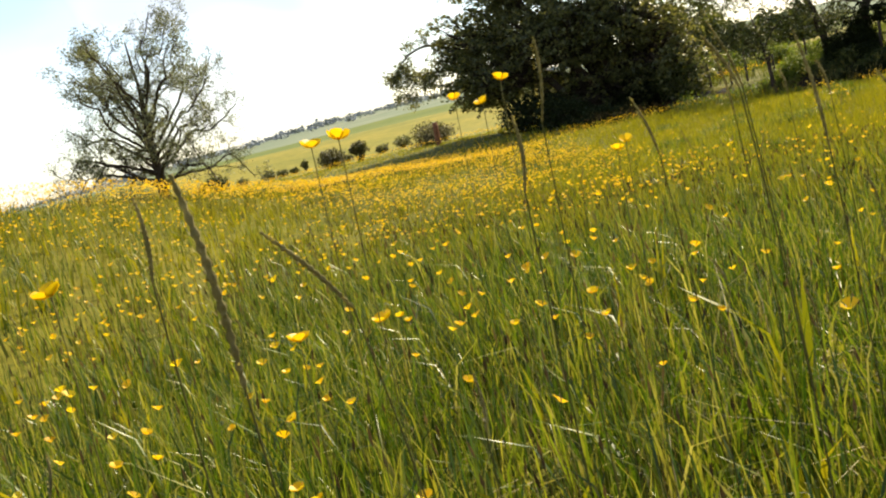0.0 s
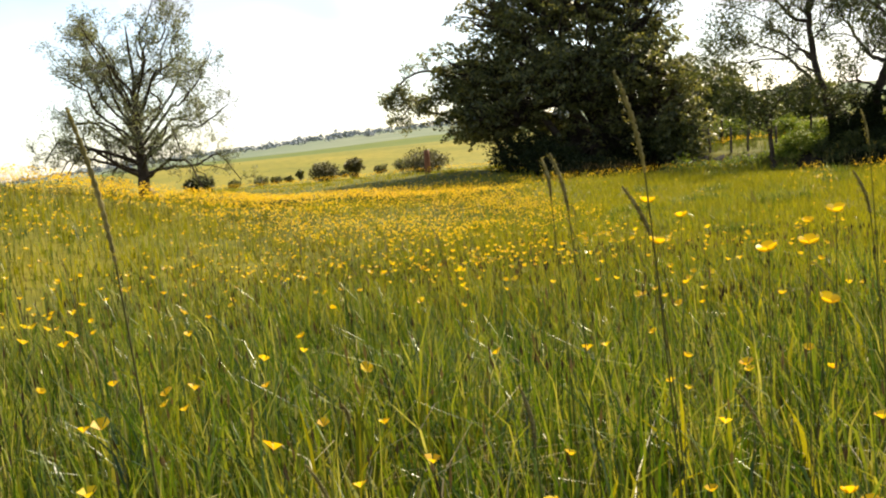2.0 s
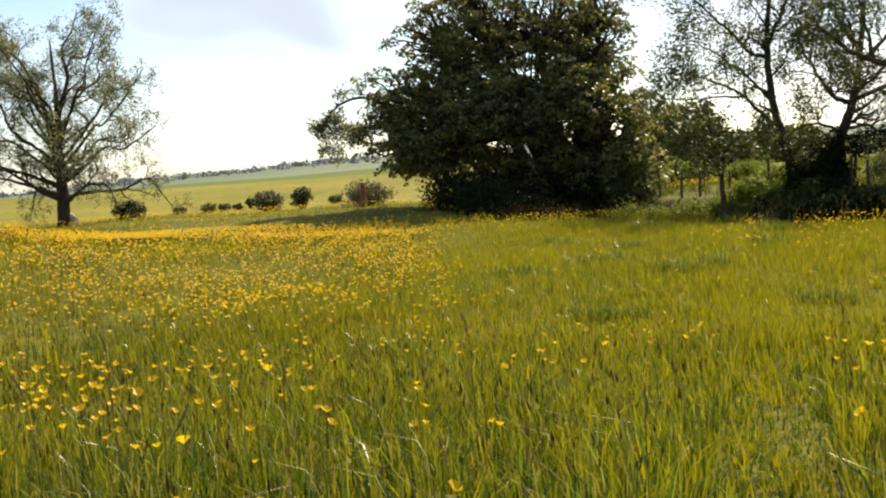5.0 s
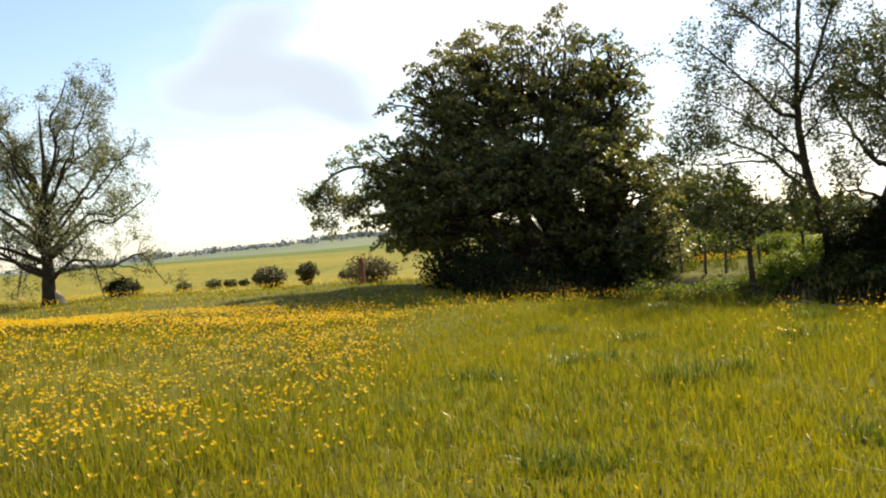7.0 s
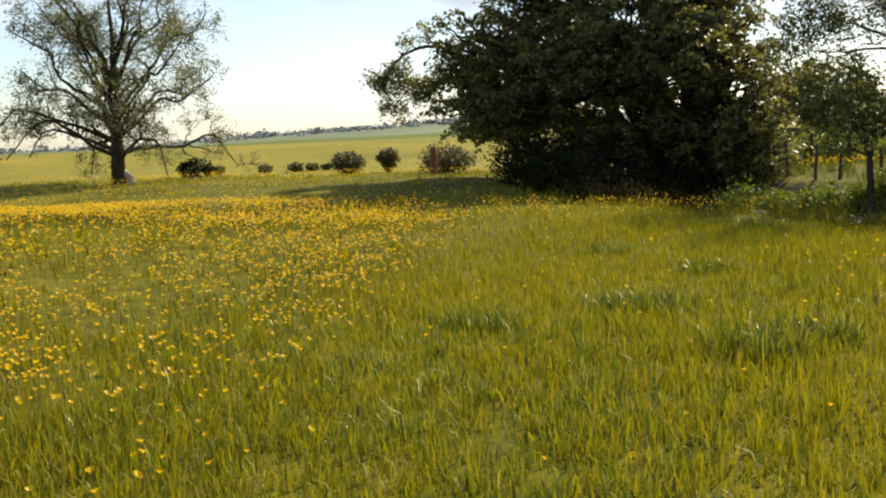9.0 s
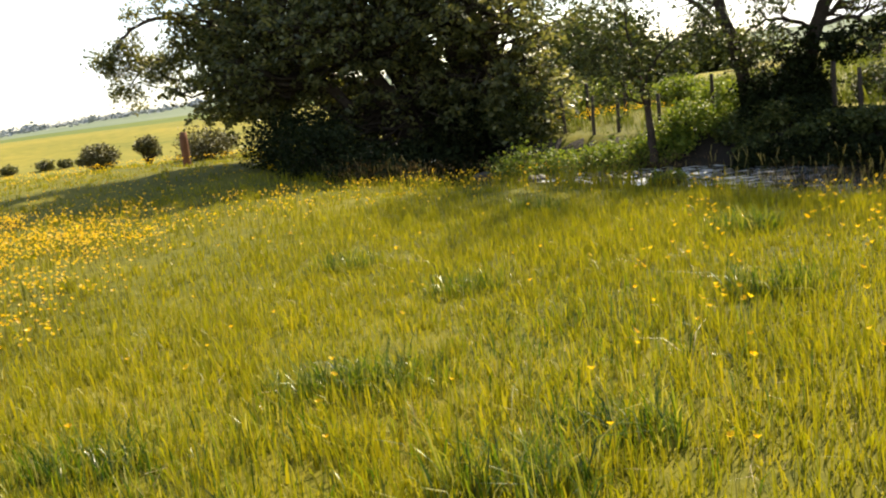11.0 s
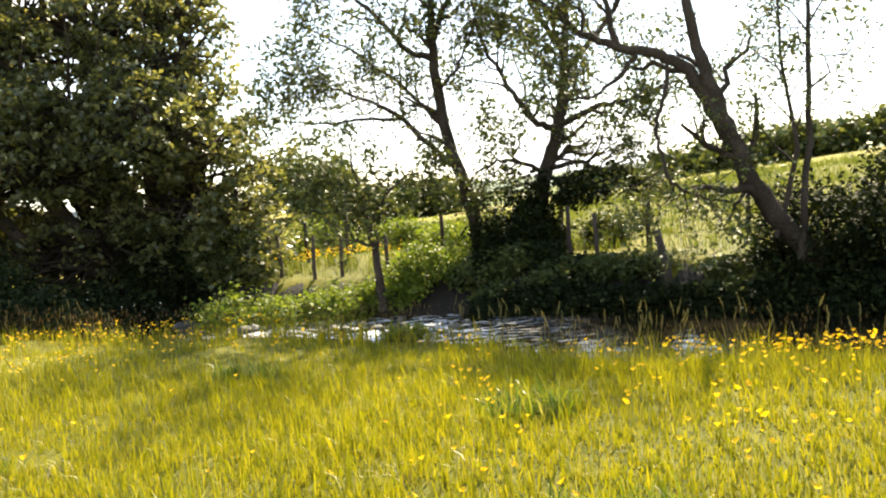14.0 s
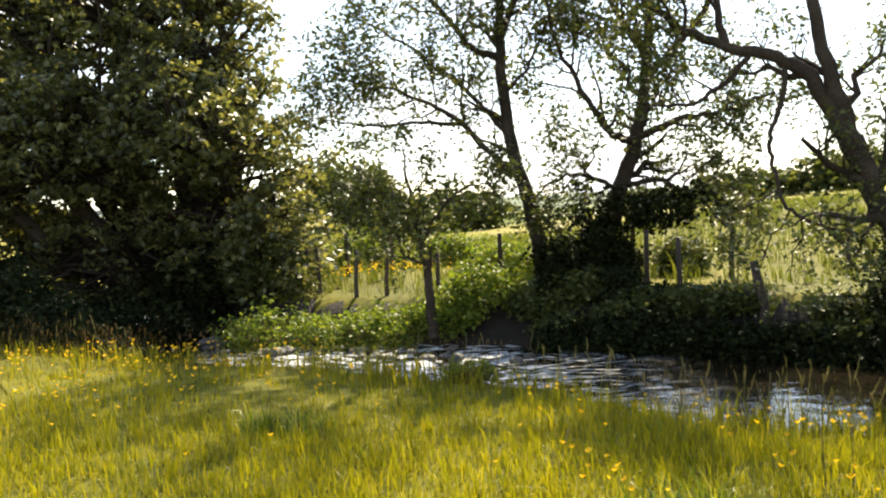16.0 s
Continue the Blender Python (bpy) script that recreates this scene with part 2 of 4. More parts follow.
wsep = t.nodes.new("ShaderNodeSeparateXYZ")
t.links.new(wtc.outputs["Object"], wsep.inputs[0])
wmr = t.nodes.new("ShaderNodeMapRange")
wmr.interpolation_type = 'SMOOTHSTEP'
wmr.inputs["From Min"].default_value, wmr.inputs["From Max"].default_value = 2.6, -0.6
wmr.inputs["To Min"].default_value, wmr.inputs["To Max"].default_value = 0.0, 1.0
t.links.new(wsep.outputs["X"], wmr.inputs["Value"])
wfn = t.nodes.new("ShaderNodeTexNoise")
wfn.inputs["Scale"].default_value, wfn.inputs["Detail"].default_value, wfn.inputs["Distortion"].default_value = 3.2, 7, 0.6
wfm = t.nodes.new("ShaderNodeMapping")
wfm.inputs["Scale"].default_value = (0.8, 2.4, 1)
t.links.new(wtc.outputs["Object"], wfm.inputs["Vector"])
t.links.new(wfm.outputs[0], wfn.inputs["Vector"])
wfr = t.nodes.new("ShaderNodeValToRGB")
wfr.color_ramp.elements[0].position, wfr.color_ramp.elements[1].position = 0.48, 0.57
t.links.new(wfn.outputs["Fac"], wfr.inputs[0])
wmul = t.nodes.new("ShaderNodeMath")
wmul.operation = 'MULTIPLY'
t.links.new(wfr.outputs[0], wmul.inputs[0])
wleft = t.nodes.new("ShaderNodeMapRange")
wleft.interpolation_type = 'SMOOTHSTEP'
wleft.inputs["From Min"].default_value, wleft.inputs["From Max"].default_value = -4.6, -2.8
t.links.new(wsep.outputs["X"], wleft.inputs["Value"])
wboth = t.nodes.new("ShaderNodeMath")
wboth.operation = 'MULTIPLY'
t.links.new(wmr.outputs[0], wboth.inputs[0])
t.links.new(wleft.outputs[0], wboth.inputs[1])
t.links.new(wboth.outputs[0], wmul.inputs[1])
# riffle white: foam plus sun and sky glints painted into the base colour
wglint = t.nodes.new("ShaderNodeMix")
wglint.data_type = 'RGBA'
wglint.inputs[6].default_value = (0.012, 0.010, 0.006, 1)
wglint.inputs[7].default_value = (0.80, 0.81, 0.80, 1)
t.links.new(wmul.outputs[0], wglint.inputs[0])
t.links.new(wglint.outputs[2], wb.inputs["Base Color"])
wst = t.nodes.new("ShaderNodeMath")
wst.operation = 'MULTIPLY_ADD'
wst.inputs[1].default_value, wst.inputs[2].default_value = 0.75, 0.14
t.links.new(wmr.outputs[0], wst.inputs[0])
t.links.new(wst.outputs[0], wbm.inputs["Strength"])


# ---- mesh helpers ----
def raw_mesh(name, verts, tris, mat, smooth=False):
    verts = np.asarray(verts, np.float32).reshape(-1, 3)
    tris = np.asarray(tris, np.int32).reshape(-1, 3)
    me = bpy.data.meshes.new(name)
    me.vertices.add(len(verts))
    me.vertices.foreach_set("co", verts.ravel())
    me.loops.add(len(tris) * 3)
    me.loops.foreach_set("vertex_index", tris.ravel())
    me.polygons.add(len(tris))
    me.polygons.foreach_set("loop_start", np.arange(len(tris), dtype=np.int32) * 3)
    me.polygons.foreach_set("loop_total", np.full(len(tris), 3, np.int32))
    if smooth:
        me.polygons.foreach_set("use_smooth", np.ones(len(tris), bool))
    me.update(calc_edges=True)
    me.materials.append(mat)
    return me


def part(name, me, parent, label=""):
    ob = new(name, me)
    ob.parent = parent
    if label:
        ob["label"] = label
    return ob


def thing(name, label, category, place=(0, 0, 0), group="", kind=""):
    ob = new(name)
    ob.location = place
    return tagged(ob, label, category, group, kind)


class Soup:
    """Triangles gathered for one mesh."""

    def __init__(self):
        self.v, self.f, self.n = [], [], 0

    def add(self, verts, tris):
        verts = np.asarray(verts, float).reshape(-1, 3)
        self.v.append(verts)
        self.f.append(np.asarray(tris, int).reshape(-1, 3) + self.n)
        self.n += len(verts)

    def mesh(self, name, mat, smooth=False):
        return raw_mesh(name, np.concatenate(self.v), np.concatenate(self.f), mat, smooth)

    def tube(self, points, radii, sides=6, cap=True):
        pts = np.asarray(points, float)
        rad = np.asarray(radii, float)
        n = len(pts)
        d = np.gradient(pts, axis=0)
        d /= np.linalg.norm(d, axis=1)[:, None] + 1e-9
        ref = np.array([0.31, 0.85, 0.42]) if abs(d[0][2]) > 0.6 else np.array([0.1, 0.05, 1.0])
        u = np.cross(d, ref)
        u /= np.linalg.norm(u, axis=1)[:, None] + 1e-9
        w = np.cross(d, u)
        a = np.arange(sides) * 2 * np.pi / sides
        ring = pts[:, None] + rad[:, None, None] * (np.cos(a)[None, :, None] * u[:, None] + np.sin(a)[None, :, None] * w[:, None])
        i, k = np.meshgrid(np.arange(n - 1), np.arange(sides), indexing="ij")
        p, q = i * sides + k, i * sides + (k + 1) % sides
        tr = np.concatenate([np.stack([p, q, q + sides], -1).reshape(-1, 3), np.stack([p, q + sides, p + sides], -1).reshape(-1, 3)])
        verts = ring.reshape(-1, 3)
        if cap:
            verts = np.concatenate([verts, pts[-1:]])
            top = (n - 1) * sides
            tr = np.concatenate([tr, [[top + j, top + (j + 1) % sides, n * sides] for j in range(sides)]])
        self.add(verts, tr)


rng = np.random.default_rng(7)


def leaves(soup, centres, size, flat=0.5, stretch=1.6):
    """One small folded leaf at each centre."""
    c = np.asarray(centres, float)
    n = len(c)
    if not n:
        return
    nrm = rng.normal(size=(n, 3))
    nrm[:, 2] = np.abs(nrm[:, 2]) + flat
    nrm /= np.linalg.norm(nrm, axis=1)[:, None]
    u = np.cross(nrm, rng.normal(size=(n, 3)))
    u /= np.linalg.norm(u, axis=1)[:, None] + 1e-9
    w = np.cross(nrm, u)
    s = (size * rng.uniform(0.6, 1.35, n))[:, None]
    a, b = c - u * s * stretch * 0.5, c + u * s * stretch * 0.5
    l, r = c + w * s * 0.5 + nrm * s * 0.12, c - w * s * 0.5 + nrm * s * 0.12
    verts = np.stack([a, r, b, l], 1).reshape(-1, 3)
    k = np.arange(n)[:, None] * 4
    soup.add(verts, np.concatenate([k + [0, 1, 2], k + [0, 2, 3]], 1).reshape(-1, 3))


# ---- the lie of the land ----
RIVER = np.array([(30, -4), (14, 3.2), (8, 6.4), (5.2, 8.3), (3.2, 10.0), (1.5, 11.3), (0, 12.1), (-2, 12.9), (-4.2, 14.3), (-6.3, 16.9), (-8.0, 20.5), (-8.4, 25), (-7, 36), (-2, 70), (10, 160)], float)
WATER_Z = -1.9


def river_side(x, y):
    """Distance from the river's middle line, positive on the meadow's side."""
    p = np.stack([np.asarray(x, float), np.asarray(y, float)], -1)
    best = np.full(p.shape[:-1], 1e9)
    sign = np.ones(p.shape[:-1])
    for a, b in zip(RIVER[:-1], RIVER[1:]):
        ab = b - a
        k = np.clip(((p - a) @ ab) / (ab @ ab), 0, 1)
        d = p - (a + k[..., None] * ab)
        dist = np.hypot(d[..., 0], d[..., 1])
        cr = ab[0] * d[..., 1] - ab[1] * d[..., 0]
        near = dist < best
        best = np.where(near, dist, best)
        sign = np.where(near, np.where(cr > 0, 1, -1), sign)
    return best * sign


def step(a, b, x):
    k = np.clip((np.asarray(x, float) - a) / (b - a), 0, 1)
    return k * k * (3 - 2 * k)


def land(x, y):
    x, y = np.asarray(x, float), np.asarray(y, float)
    r = np.hypot(x, y)
    s = river_side(x, y)
    meadow = -1.45 + 0.03 * np.maximum(0, -6 - y) * step(-60, -20, -np.abs(y))
    meadow = np.where(y < -26, -0.45, meadow)
    meadow += 1.5 * step(5, 13, -x) * np.exp(-((y + 6) / np.where(y > -6, 8.5, 13)) ** 2) * step(-60, -35, x)
    meadow -= (0.04 + 0.11 * step(-2.5, -0.5, x) + 0.24 * step(0.2, 1.6, x)) * (1 - step(2.2, 4.8, s))
    meadow += 0.1 * np.exp(-((x - 3.2) / 1.7) ** 2 - ((y - 4.9) / 1.4) ** 2)
    meadow += 0.28 * step(10.5, 18, y) * step(-6.5, -10, x) * step(34, 22, y)
    meadow += -0.2 * step(12, 30, y) + 0.06 * np.sin(x * 0.7 + 1) * np.sin(y * 0.6)
    meadow += step(44, 75, r) * 1.6
    far = -1.25 + (0.035 + 0.03 * step(0, 12, x)) * np.maximum(0, -s - 3) * step(-200, -60, -r) + 0.05 * np.sin(x * 0.9) * np.sin(y * 0.8 + 2)
    far = np.minimum(far, 2.2)
    z = np.where(s > 0, meadow, far)
    az = np.degrees(np.arctan2(-x, np.maximum(y, 1e-3)))
    hill = r * np.tan(np.radians(0.05 + 0.85 * step(48, 25, az) + 0.08 * np.sin(az * 0.35)))
    z = z + step(90, 420, r) * (hill - z) * np.where(y > 0, 1, 0.2)
    z += step(300, 900, r) * 1.2 * np.sin(az * 0.9 + r * 0.004)
    hw = 2.05
    cut = 1 - step(hw - 0.75, hw + np.where(s > 0, 0.4, 0.55), np.abs(s))
    return z + (np.minimum(z, -2.25) - z) * cut


def axis(lo, hi, fine, end):
    a = list(np.arange(lo, hi + 1e-6, fine))
    st = fine
    while a[-1] < end:
        st *= 1.22
        a.append(a[-1] + st)
    b, st = [], fine
    p = lo
    while p > -end:
        st *= 1.22
        p -= st
        b.append(p)
    return np.array(b[::-1] + a)


def build_ground():
    xs, ys = axis(-20, 12, 0.25, 3500), axis(-18, 26, 0.25, 3500)
    gx, gy = np.meshgrid(xs, ys)
    gz = land(gx, gy)
    nx, ny = len(xs), len(ys)
    v = np.stack([gx, gy, gz], -1).reshape(-1, 3)
    i, k = np.meshgrid(np.arange(ny - 1), np.arange(nx - 1), indexing="ij")
    p = (i * nx + k).ravel()
    tr = np.concatenate([np.stack([p, p + 1, p + nx + 1], -1), np.stack([p, p + nx + 1, p + nx], -1)])
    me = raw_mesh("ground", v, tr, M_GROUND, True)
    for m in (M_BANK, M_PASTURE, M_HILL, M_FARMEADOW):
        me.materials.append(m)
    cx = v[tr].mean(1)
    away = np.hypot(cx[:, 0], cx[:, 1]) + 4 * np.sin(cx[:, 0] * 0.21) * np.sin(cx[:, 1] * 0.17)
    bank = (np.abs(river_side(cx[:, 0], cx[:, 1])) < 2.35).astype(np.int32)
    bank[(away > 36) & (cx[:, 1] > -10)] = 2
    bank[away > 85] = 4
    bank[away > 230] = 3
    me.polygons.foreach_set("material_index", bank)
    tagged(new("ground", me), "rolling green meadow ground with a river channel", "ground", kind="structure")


def build_water():
    s = Soup()
    pts = RIVER
    d = np.gradient(pts, axis=0)
    d /= np.linalg.norm(d, axis=1)[:, None]
    side = np.stack([-d[:, 1], d[:, 0]], -1)
    rows, m = [], 30
    tt = np.linspace(0, len(pts) - 1, 160)
    cx, cy = np.interp(tt, range(len(pts)), pts[:, 0]), np.interp(tt, range(len(pts)), pts[:, 1])
    sx, sy = np.interp(tt, range(len(pts)), side[:, 0]), np.interp(tt, range(len(pts)), side[:, 1])
    for a in np.linspace(-2.7, 2.7, m):
        rows.append(np.stack([cx + a * sx, cy + a * sy], -1))
    g = np.stack(rows, 1)
    n = len(tt)
    riffle = np.exp(-((g[..., 0] + 1.6) / 2.2) ** 2)
    z = WATER_Z + (0.012 + 0.03 * riffle) * (np.sin(g[..., 0] * 9 + g[..., 1] * 4) * np.sin(g[..., 1] * 11 - g[..., 0] * 3))
    v = np.concatenate([g, z[..., None]], -1).reshape(-1, 3)
    i, k = np.meshgrid(np.arange(n - 1), np.arange(m - 1), indexing="ij")
    p = (i * m + k).ravel()
    s.add(v, np.concatenate([np.stack([p, p + m, p + m + 1], -1), np.stack([p, p + m + 1, p + 1], -1)]))
    tagged(new("water", s.mesh("water", M_WATER, True)), "shallow brown river with foam and painted white glints on the riffles", "river", kind="structure")


build_ground()
build_water()


# ---- trees ----
def curve_line(a, b, sag=0.0, wob=0.1, n=6):
    a, b = np.asarray(a, float), np.asarray(b, float)
    k = np.linspace(0, 1, n)[:, None]
    ln = np.linalg.norm(b - a)
    off = rng.normal(size=(n, 3)) * wob * ln * np.sin(k * np.pi)
    p = a + (b - a) * k + off
    p[:, 2] += sag * ln * np.sin(k[:, 0] * np.pi)
    return p


def sprout(wood, twigs, line, r0, r1, count, length, level, up=0.25, spread=1.0, start=0.25, least=0.004):
    """Side branches along a limb; the ends of the last level carry leaves."""
    line = np.asarray(line, float)
    d = np.gradient(line, axis=0)
    for j in range(count):
        k = rng.uniform(start, 1.0) * (len(line) - 1)
        i = min(int(k), len(line) - 2)
        p = line[i] + (line[i + 1] - line[i]) * (k - i)
        ahead = d[i] / (np.linalg.norm(d[i]) + 1e-9)
        side = rng.normal(size=3)
        side -= ahead * (side @ ahead)
        side /= np.linalg.norm(side) + 1e-9
        way = ahead * 0.6 + side * spread + np.array([0, 0, up])
        way /= np.linalg.norm(way)
        ln = length * rng.uniform(0.55, 1.25) * (1.15 - 0.5 * k / len(line))
        rr = max(least, (r0 + (r1 - r0) * k / (len(line) - 1)) * 0.55)
        sub = curve_line(p, p + way * ln, sag=rng.uniform(-0.06, 0.08), wob=0.06, n=5)
        wood.tube(sub, np.linspace(rr, max(least * 0.75, rr * 0.35), 5), 5 if level > 1 else 3, cap=False)
        if level > 0:
            sprout(wood, twigs, sub, rr, rr * 0.35, max(3, int(count * 0.75)), length * 0.55, level - 1, up, spread, 0.2, least)
        else:
            twigs.append(sub)


def leaf_twigs(soup, twigs, per, size, spread):
    if not twigs:
        return
    t = np.concatenate([tw[1:] for tw in twigs])
    c = np.repeat(t, per, axis=0) + rng.normal(size=(len(t) * per, 3)) * spread
    leaves(soup, c, size)


def make_tree(name, label, mains, counts, length, level, leaf_mat, per, size, spread, up=0.25, group="trees on the far bank", extra=None, least=0.004):
    """mains: limbs as (points, r0, r1)."""
    base = Vector(mains[0][0][0])
    root = thing(name, label, "tree", base, group)
    wood, crown, twigs = Soup(), Soup(), []
    for pts, r0, r1 in mains:
        pts = np.asarray(pts, float) - np.array(base)
        k = np.linspace(0, len(pts) - 1, len(pts) * 4)
        ln = np.stack([np.interp(k, range(len(pts)), pts[:, c]) for c in range(3)], -1)
        for _ in range(2):
            ln[1:-1] = (ln[:-2] + 2 * ln[1:-1] + ln[2:]) / 4
        ln[1:-1] += rng.normal(size=(len(ln) - 2, 3)) * 0.015
        wood.tube(ln, np.linspace(r0, r1, len(ln)), 9)
        sprout(wood, twigs, ln, r0, r1, counts, length, level, up, least=least)
    leaf_twigs(crown, twigs, per, size, spread)
    if extra is not None:
        leaves(crown, np.asarray(extra) - np.array(base), size)
    part("trunk", wood.mesh("trunk", M_BARK, True), root)
    part("crown", crown.mesh("crown", leaf_mat), root)
    return root


def sprays(centres, radius, per, droop=0.5):
    """Leaf places in drooping umbrella-shaped sprays about each centre."""
    c = np.asarray(centres, float)
    n = len(c) * per
    rad = np.repeat(radius * rng.uniform(0.6, 1.35, len(c)), per)
    rho = np.sqrt(rng.uniform(size=n)) * rad
    th = rng.uniform(0, 2 * np.pi, n)
    tilt = np.repeat(rng.normal(size=(len(c), 2)) * 0.3, per, axis=0)
    dx, dy = rho * np.cos(th), rho * np.sin(th)
    dz = -droop * rho ** 2 / rad + tilt[:, 0] * dx + tilt[:, 1] * dy + rng.normal(size=n) * 0.04
    return np.repeat(c, per, axis=0) + np.stack([dx, dy, dz], -1)


def sprays_in(centre, radii, count, radius, per):
    d = rng.normal(size=(count, 3))
    d /= np.linalg.norm(d, axis=1)[:, None]
    return sprays(np.array(centre) + d * np.array(radii) * rng.uniform(0.3, 1.0, (count, 1)), radius, per)


def dome_tree(name, label, base, lobes, leaf_mat, clumps, per, size, trunk_r=0.3, group="trees on the far bank"):
    """A dense crown of leaf clumps on overlapping lobes, on several stems. lobes: centre, radii."""
    base = np.array(base, float)
    root = thing(name, label, "tree", base, group)
    wood, crown = Soup(), Soup()
    vol = np.array([r[0] * r[1] + r[0] * r[2] for _, r in lobes])
    for (c, r), share in zip(lobes, vol / vol.sum()):
        c, r = np.array(c, float) - base, np.array(r, float)
        foot = rng.normal(size=3) * [0.5, 0.4, 0]
        ln = curve_line(foot, c, sag=0.03, wob=0.07, n=8)
        wood.tube(ln, np.linspace(trunk_r, trunk_r * 0.25, 8), 8)
        n = int(clumps * share)
        d = rng.normal(size=(n, 3))
        d /= np.linalg.norm(d, axis=1)[:, None]
        k = rng.uniform(0.42, 1.0, n) ** 0.5
        k *= 1 + 0.27 * np.sin(d[:, 0] * 7 + c[0] * 3) * np.sin(d[:, 2] * 6 + c[1]) + 0.06 * rng.normal(size=n)
        cen = c + d * r * k[:, None]
        cen = cen[cen[:, 2] > -0.1]
        for q in cen[:: max(1, len(cen) // 60)]:
            tw = curve_line(ln[-1] * 0.6 + ln[4] * 0.4, q, wob=0.08, n=5)
            wood.tube(tw, np.linspace(trunk_r * 0.22, 0.01, 5), 4, cap=False)
        leaves(crown, sprays(cen, 0.42, per), size, flat=0.4)
    part("trunk", wood.mesh("trunk", M_BARK, True), root)
    part("crown", crown.mesh("crown", leaf_mat), root)
    return root


# the broad dark tree over the river
dome_tree("broad_tree", "broad dark-leaved tree with a dense domed crown on the river bank", (-5.4, 19.8, -1.5), [
    ((-8.0, 19.2, 2.6), (3.0, 2.8, 3.0)), ((-6.8, 19.8, 4.9), (2.1, 2.0, 1.9)), ((-8.6, 19.4, 4.6), (1.7, 1.6, 1.5)), ((-10.4, 18.8, 2.4), (1.7, 1.7, 1.5)),
    ((-11.0, 18.6, 1.0), (1.4, 1.6, 1.3)), ((-10.9, 18.8, 0.6), (1.6, 1.6, 0.8)), ((-5.4, 19.6, 3.6), (1.7, 1.7, 1.8)), ((-4.6, 19.2, 2.0), (1.6, 1.8, 1.6)), ((-4.6, 18.8, 0.5), (1.9, 2.0, 1.5)),
    ((-10.3, 18.8, 4.3), (1.4, 1.4, 1.2)), ((-11.4, 18.6, 2.7), (1.2, 1.3, 1.1)), ((-11.9, 18.6, 1.4), (1.0, 1.2, 0.9)), ((-8.9, 19.2, 5.7), (1.2, 1.2, 1.0)), ((-7.5, 17.6, 1.6), (2.8, 1.7, 1.2)), ((-5.2, 17.6, 1.8), (1.8, 1.6, 1.2)), ((-9.6, 17.8, 1.0), (1.7, 1.4, 1.1)), ((-9.9, 19.4, 3.7), (1.2, 1.2, 1.0)), ((-5.0, 20.0, 4.9), (1.2, 1.2, 1.1)), ((-6.6, 18.0, 2.6), (1.6, 1.2, 1.4)), ((-8.8, 17.8, 2.2), (1.5, 1.2, 1.3)),
    ((-6.6, 18.8, -0.5), (2.9, 1.6, 1.1)), ((-3.6, 17.6, -0.3), (1.2, 1.2, 1.0))], M_DARKLEAF, 1450, 56, 0.082)

# a thin overhanging bough on its open side
make_tree("leaning_ash", "slender leaning bough with drooping leafy twigs beside the broad tree", [
    ([(-10.0, 19.0, -1.5), (-10.8, 18.9, 0.6), (-11.6, 18.7, 2.0), (-12.4, 18.5, 2.6), (-13.3, 18.3, 2.6), (-13.9, 18.15, 2.2), (-14.4, 18.0, 1.4)], 0.09, 0.02),
    ([(-11.4, 18.8, 1.4), (-12.3, 18.5, 1.55), (-13.1, 18.3, 1.6), (-13.6, 18.2, 1.3), (-13.9, 18.1, 0.9)], 0.045, 0.015)],
    12, 0.75, 1, M_DARKLEAF, 6, 0.06, 0.1, up=-0.15)

# river-bank trees
make_tree("ash_tree", "tall slender grey-barked tree with airy leaves on the river bank", [
    ([(0.92, 15.0, -1.8), (0.86, 15.0, -0.24), (0.5, 15.0, 0.9), (0.4, 15.0, 2.3), (0.42, 15.0, 3.0), (0.6, 15.1, 5.2), (0.5, 15.2, 7.2)], 0.135, 0.03),
    ([(0.40, 15.0, 2.3), (0.0, 14.95, 2.45), (-0.35, 14.9, 2.9), (-0.9, 14.8, 3.5), (-1.7, 14.7, 4.3)], 0.06, 0.02),
    ([(0.42, 15.0, 2.6), (0.8, 15.2, 3.5), (1.3, 15.3, 4.8), (1.5, 15.3, 6.2)], 0.06, 0.02),
    ([(0.50, 15.03, 0.55), (0.05, 15.05, 1.05), (-0.35, 15.07, 1.50), (-0.75, 15.05, 1.72), (-1.40, 15.05, 1.99), (-2.1, 15.00, 2.13)], 0.055, 0.012),
    ([(-0.2, 15.0, 1.35), (-0.8, 14.96, 1.4), (-1.5, 14.95, 1.38), (-2.3, 14.90, 1.5)], 0.035, 0.01),
    ([(0.42, 15.0, 1.8), (0.7, 14.8, 2.0), (1.0, 14.7, 2.5), (1.2, 14.6, 3.2)], 0.035, 0.01),
    ([(0.45, 15.0, 1.2), (-0.1, 15.3, 1.9), (-0.9, 15.6, 2.6), (-1.8, 15.8, 3.2)], 0.045, 0.012),
    ([(0.5, 15.1, 3.8), (-0.3, 15.2, 4.6), (-1.2, 15.3, 5.4)], 0.05, 0.012)],
    8, 1.15, 2, M_LEAF, 3, 0.05, 0.1)
